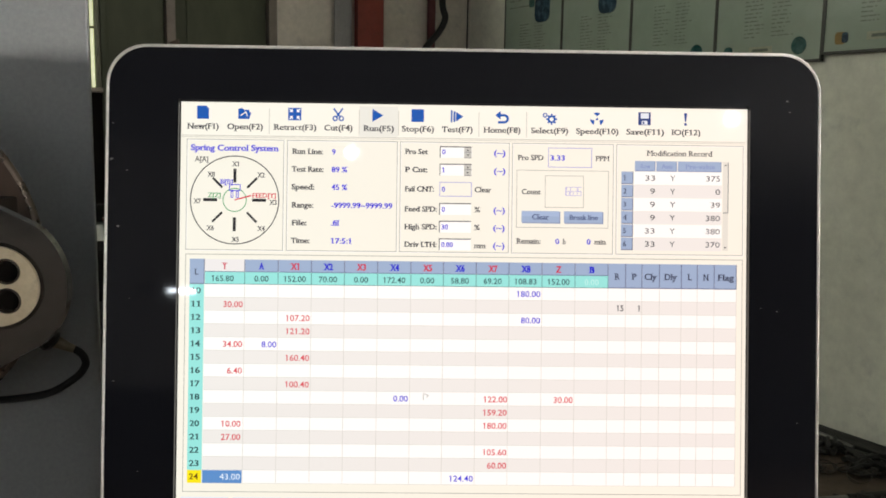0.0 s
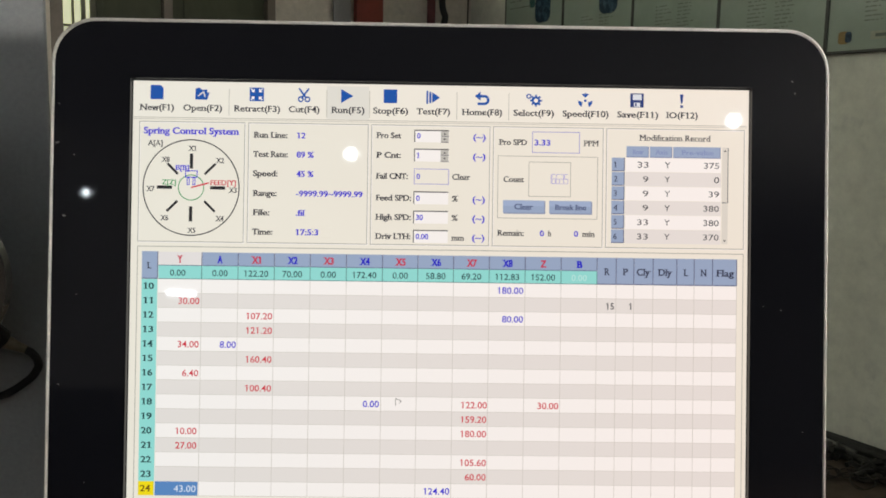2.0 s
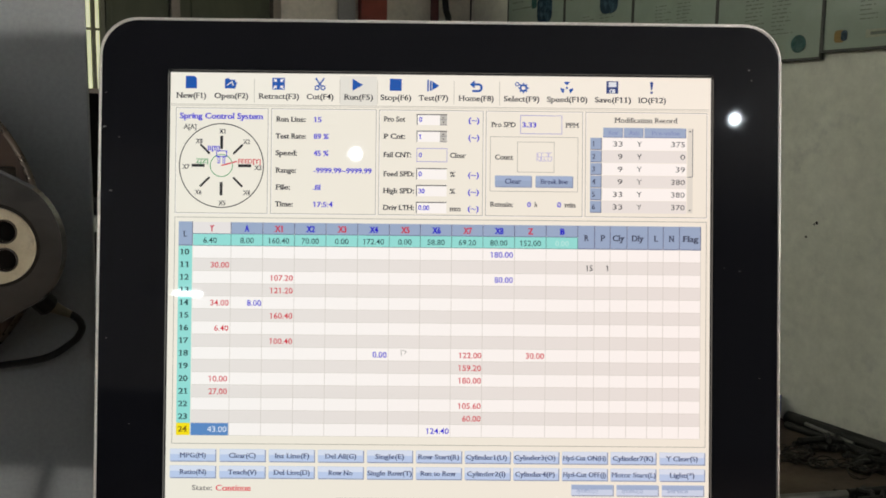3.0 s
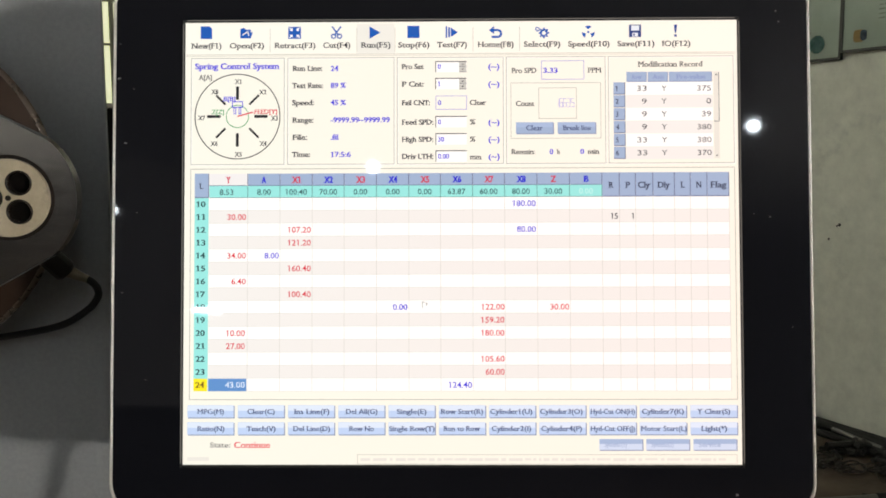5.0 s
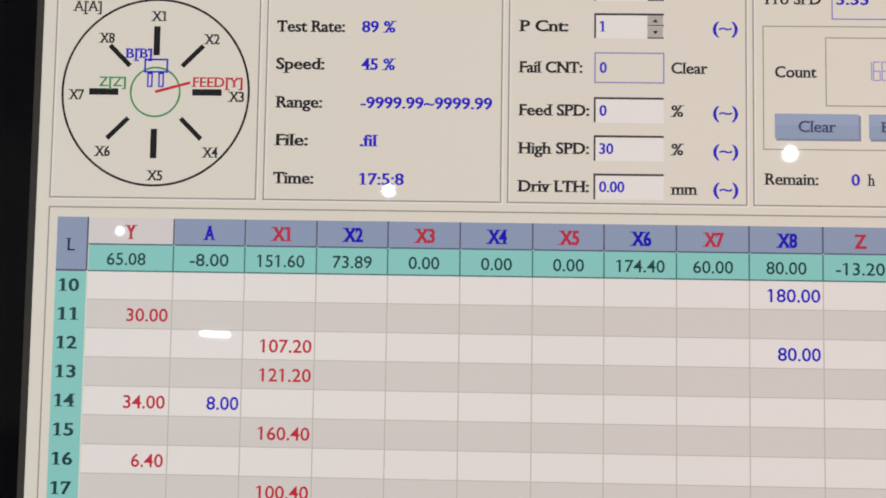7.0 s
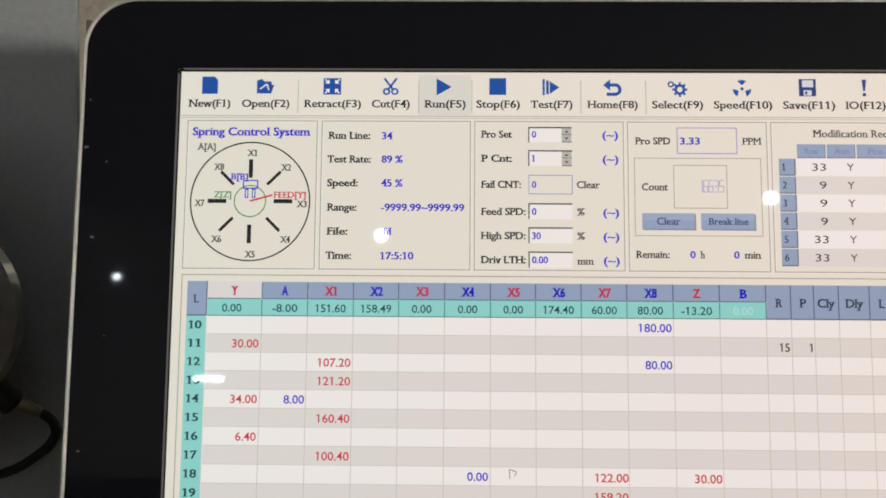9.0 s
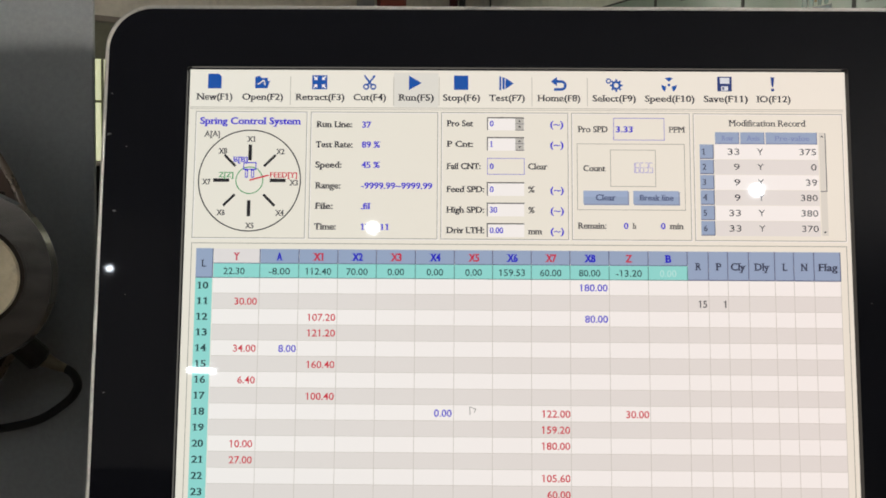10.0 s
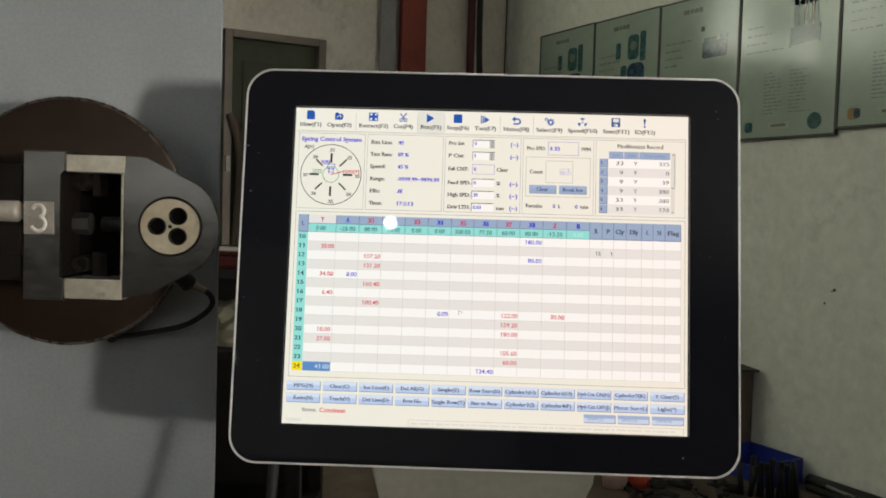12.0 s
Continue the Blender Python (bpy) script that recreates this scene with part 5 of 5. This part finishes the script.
def lamp(place, size, watts, name, label, tube_wide=0.0):
    """A workshop lamp behind the viewer, at a place in the screen's space, facing the panel."""
    p = S @ Vector(place)
    aim = (Vector((0, 0, 1.22)) - p).normalized().to_track_quat("-Z", "Y").to_matrix().to_4x4()
    t = thing(name, Matrix.Translation(p) @ aim, label, "lamp")
    area = math.pi * size * size if not tube_wide else 4 * size * tube_wide
    glowing = glow("lamp_light", LAMP_WHITE, watts * LAMP_POWER / area)
    if tube_wide:
        part("tray", box(-tube_wide - 0.03, tube_wide + 0.03, -size - 0.02, size + 0.02, 0.0, 0.06, 0.01), CONDUIT, t)
        part("light_tube", box(-tube_wide, tube_wide, -size, size, -0.02, -0.001), glowing, t, "glowing tube")
    else:
        part("reflector", lathe([(size * 0.5, 0.25), (size * 0.6, 0.2), (size * 1.15, 0.02), (size * 1.2, 0.0), (size * 1.1, 0.0), (size * 0.5, 0.2)], 32), CONDUIT, t, smooth=True)
        part("bulb", lathe([(0, -0.01), (size * 0.7, -0.006), (size, 0.004), (0, 0.01)], 32), glowing, t, "glowing lamp face")
    up = aim.inverted() @ Vector((0, 0, ZC - p.z))
    part("hanger", tube([(0, 0, 0.05), tuple(up.to_3d())], 0.008, 8), CONDUIT, t)
    return t


lamp((2.036, -5.498, 1.006), 0.037, 2.95, "pendant_lamp", "bright white workshop pendant lamp")
lamp((-0.645, -6.508, 0.86), 0.042, 2.2, "pendant_lamp", "bright white workshop pendant lamp")
lamp((-3.095, -10.582, -0.422), 0.020, 3.95, "tube_lamp", "short white tube lamp on a hanger", 0.165)
lamp((-2.873, -6.926, 0.555), 0.025, 0.73, "pendant_lamp", "small white workshop pendant lamp")


# ---- things along the walls ----
def crate(m, label):
    t = thing("plastic_bin", m, label, "storage bin")
    w, d, h, e = 0.15, 0.10, 0.112, 0.006
    part("bin_floor", box(-w, w, -d, d, 0, e), BLUE_PLASTIC, t)
    part("bin_side", box(-w, -w + e, -d, d, e, h, 0.002), BLUE_PLASTIC, t)
    part("bin_side", box(w - e, w, -d, d, e, h, 0.002), BLUE_PLASTIC, t)
    part("bin_back", box(-w + e, w - e, d - e, d, e, h, 0.002), BLUE_PLASTIC, t)
    part("bin_front", box(-w + e, w - e, -d, -d + e, e, h * 0.55, 0.002), BLUE_PLASTIC, t)
    part("bin_rim", box(-w - 0.006, w + 0.006, -d - 0.006, -d + 0.002, h * 0.55, h * 0.55 + 0.012, 0.002), BLUE_PLASTIC, t)
    return t


crate(pose(2.74, 2.09, FL, 0, 0, -90), "blue plastic open-fronted storage bin on the floor")


def rods(name, label, ends, r, material):
    t = thing(name, pose(0, 0, 0), label, "steel bar")
    part("bar", tube(ends, r, 14), material, t)
    return t


rods("round_bar", "dark round steel bar lying along the wall", [(2.832, 1.900, FL + 0.028), (2.832, 0.9, FL + 0.028)], 0.027, BLACK_STEEL)
rods("round_bar", "thin bright steel rod beside the dark bar", [(2.790, 1.78, FL + 0.040), (2.792, 1.56, FL + 0.024)], 0.008, ROD_STEEL)
rods("round_bar", "dark steel bar beside the wall bar", [(2.775, 1.86, FL + 0.015), (2.770, 1.30, FL + 0.015)], 0.0145, BLACK_STEEL)
rods("round_bar", "grey steel rod lying on the floor", [(2.100, 1.380, FL + 0.014), (2.355, 1.284, FL + 0.014)], 0.0135, ROD_STEEL)
rods("round_bar", "dark steel rod lying on the floor", [(2.362, 1.282, FL + 0.016), (2.62, 1.20, FL + 0.016)], 0.0155, BLACK_STEEL)


def coil(x, y, radius, turns, wire, seed):
    """A loop of loose spring wire on the floor."""
    rng = random.Random(seed)
    t = thing("wire_loop", pose(x, y, FL, 0, 0, rng.uniform(0, 360)), "loose loop of dark spring wire on the floor", "wire", "wire loops on the floor")
    pts = []
    for k in range(int(18 * turns)):
        a = 2 * math.pi * k / 18
        q = radius * (1 + 0.12 * math.sin(2.3 * a + seed))
        pts.append((q * math.cos(a), 0.8 * q * math.sin(a), wire + 0.010 + 0.008 * math.sin(1.7 * a + seed) + 0.002 * k / 18))
    part("wire", tube(pts, wire, 6), WIRE, t, smooth=True)
    return t


rng = random.Random(3)
for i in range(22):
    y = rng.uniform(1.36, 1.74)
    coil(rng.uniform(2.36, 2.48) + 0.6 * (1.74 - y), y, rng.uniform(0.025, 0.06), rng.uniform(1.2, 2.4), rng.uniform(0.0018, 0.0034), i)


def lump(name, m, size, material, label, category, seed, squash=1.0):
    """A rough rounded piece of scrap or a bundle."""
    rng = random.Random(seed)
    t = thing(name, m, label, category)
    b = bmesh.new()
    bmesh.ops.create_icosphere(b, subdivisions=3, radius=1)
    off = Vector((rng.uniform(-9, 9), rng.uniform(-9, 9), 0))
    for v in b.verts:
        k = 1 + 0.35 * noise.noise(v.co * 1.6 + off) + 0.12 * noise.noise(v.co * 5 + off)
        v.co = Vector((v.co.x * size[0] * k, v.co.y * size[1] * k, max(0.0, (v.co.z * 0.8 + 0.6)) * size[2] * k * squash))
    part("body", b, material, t)
    return t


def offcuts(x, y, n, spread, seed):
    """A heap of short dark steel ends lying over one another."""
    rng = random.Random(seed)
    t = thing("scrap_heap", pose(x, y, FL), "black heap of oily steel offcuts", "scrap", "scrap on the floor")
    for i in range(n):
        a, l = rng.uniform(0, math.pi), rng.uniform(0.02, 0.06)
        cx, cy, r = rng.gauss(0, spread), rng.gauss(0, spread), rng.uniform(0.006, 0.013)
        z = r + rng.uniform(0, 0.045) * max(0.0, 1 - math.hypot(cx, cy) / (2 * spread))
        tilt = rng.uniform(-0.25, 0.25) * l if z > 0.02 else 0.0
        part("offcut", tube([(cx - l * math.cos(a), cy - l * math.sin(a), max(r, z - tilt)), (cx + l * math.cos(a), cy + l * math.sin(a), max(r, z + tilt))], r, 7), BLACK_STEEL, t)
    return t


offcuts(2.73, 1.62, 14, 0.035, 1)
offcuts(2.64, 1.645, 9, 0.03, 2)
offcuts(2.70, 1.42, 16, 0.04, 3)
offcuts(2.42, 1.21, 10, 0.03, 4)
offcuts(2.36, 2.00, 16, 0.06, 5)
offcuts(2.10, 1.95, 18, 0.07, 6)
offcuts(2.20, 2.20, 18, 0.07, 7)

# Upright tools standing in front of the bin.
rng = random.Random(8)
for i in range(12):
    x, y = 2.635 - 0.015 * i, 1.80 + 0.012 * i + 0.01 * math.sin(3 * i)
    t = thing("steel_punch", pose(x, y, FL, rng.uniform(-7, 7), rng.uniform(-9, 9), rng.uniform(0, 360)), "dark upright steel tool before the bin", "hand tool", "tools before the bin")
    h = rng.uniform(0.105, 0.155)
    part("shank", tube([(0, 0, 0.0), (0.006, 0.004, h * 0.6), (0.010, 0.006, h)], [0.012, 0.011, 0.011], 10), BLACK_STEEL, t, smooth=True)
    part("head", lathe([(0, 0.03), (0.010, 0.03), (0.012, 0.026), (0.012, 0.0), (0, 0)], 12, pose(0.010, 0.006, h - 0.02)), BLACK_STEEL, t)

# Wooden box with a loose lid against the wall.
chest = thing("wooden_box", pose(2.73, 2.42, 0, 0, 0, 0), "dark brown tall wooden box with a loose lid", "box")
part("box_body", box(-0.01, 0.13, -0.17, 0.16, FL, 0.551, 0.005), WOOD, chest)
part("lid", join(bmesh.new(), box(-0.04, 0.128, -0.205, 0.18, 0.0, 0.012, 0.003), pose(0, 0, 0.577, 6, 5, 1)), BLACK_STEEL, chest, "dark loose board lid")

tub = thing("plastic_tub", pose(2.15, 2.22, FL), "red-orange plastic tub on the floor", "tub")
part("tub_body", lathe([(0, 0), (0.055, 0), (0.065, 0.10), (0.060, 0.10), (0.052, 0.006), (0, 0.006)], 28), ORANGE_PLASTIC, tub, smooth=True)
cup = thing("plastic_cup", pose(2.045, 2.24, FL), "pale pink plastic cup on the floor", "cup")
part("cup_body", lathe([(0, 0), (0.05, 0), (0.06, 0.12), (0.056, 0.12), (0.047, 0.006), (0, 0.006)], 28), PALE_PLASTIC, cup, smooth=True)
lump("plastic_bag", pose(1.72, 1.49, FL), (0.09, 0.07, 0.07), TEAL_PLASTIC, "crumpled teal plastic bag on the floor", "bag", 5)
lump("plastic_bag", pose(1.83, 1.45, FL), (0.05, 0.05, 0.06), PALE_PLASTIC, "small pale crumpled bag on the floor", "bag", 6)

# Shelf rack behind the machine's edge.
rack = thing("tool_rack", M @ pose(-0.62, 1.25, -1.22), "black steel shelf rack beside the door", "shelf")
for x in (-0.24, 0.235):
    for y in (-0.14, 0.14):
        part("upright", box(x, x + 0.03, y - 0.015, y + 0.015, FL, 1.30, 0.002), BLACK_STEEL, rack)
for z in (0.2, 0.55, 0.93, 1.105):
    part("shelf", box(-0.24, 0.265, -0.155, 0.155, z, z + 0.018, 0.002), BLACK_STEEL, rack)
part("back_sheet", box(-0.24, 0.265, 0.156, 0.160, 0.19, 1.16), BLACK_STEEL, rack)
red = thing("red_case", M @ pose(-0.56, 1.22, 1.1235 - 1.22), "small red plastic case on the rack", "case")
part("case_body", box(-0.07, 0.07, -0.08, 0.08, 0, 0.028, 0.006), RED_PLASTIC, red)
part("case_lid", box(-0.072, 0.072, -0.082, 0.082, 0.029, 0.038, 0.004), RED_PLASTIC, red)
lump("sack", M @ pose(-0.53, 1.20, 0.9485 - 1.22), (0.085, 0.07, 0.075), CLOTH, "pale crumpled sacking bundle on the rack", "sack", 9)


def motions():
    """The counters of the page step on while the machine runs its program."""
    for wheel, rows in WHEELS:
        walk(wheel, rows)


motions()
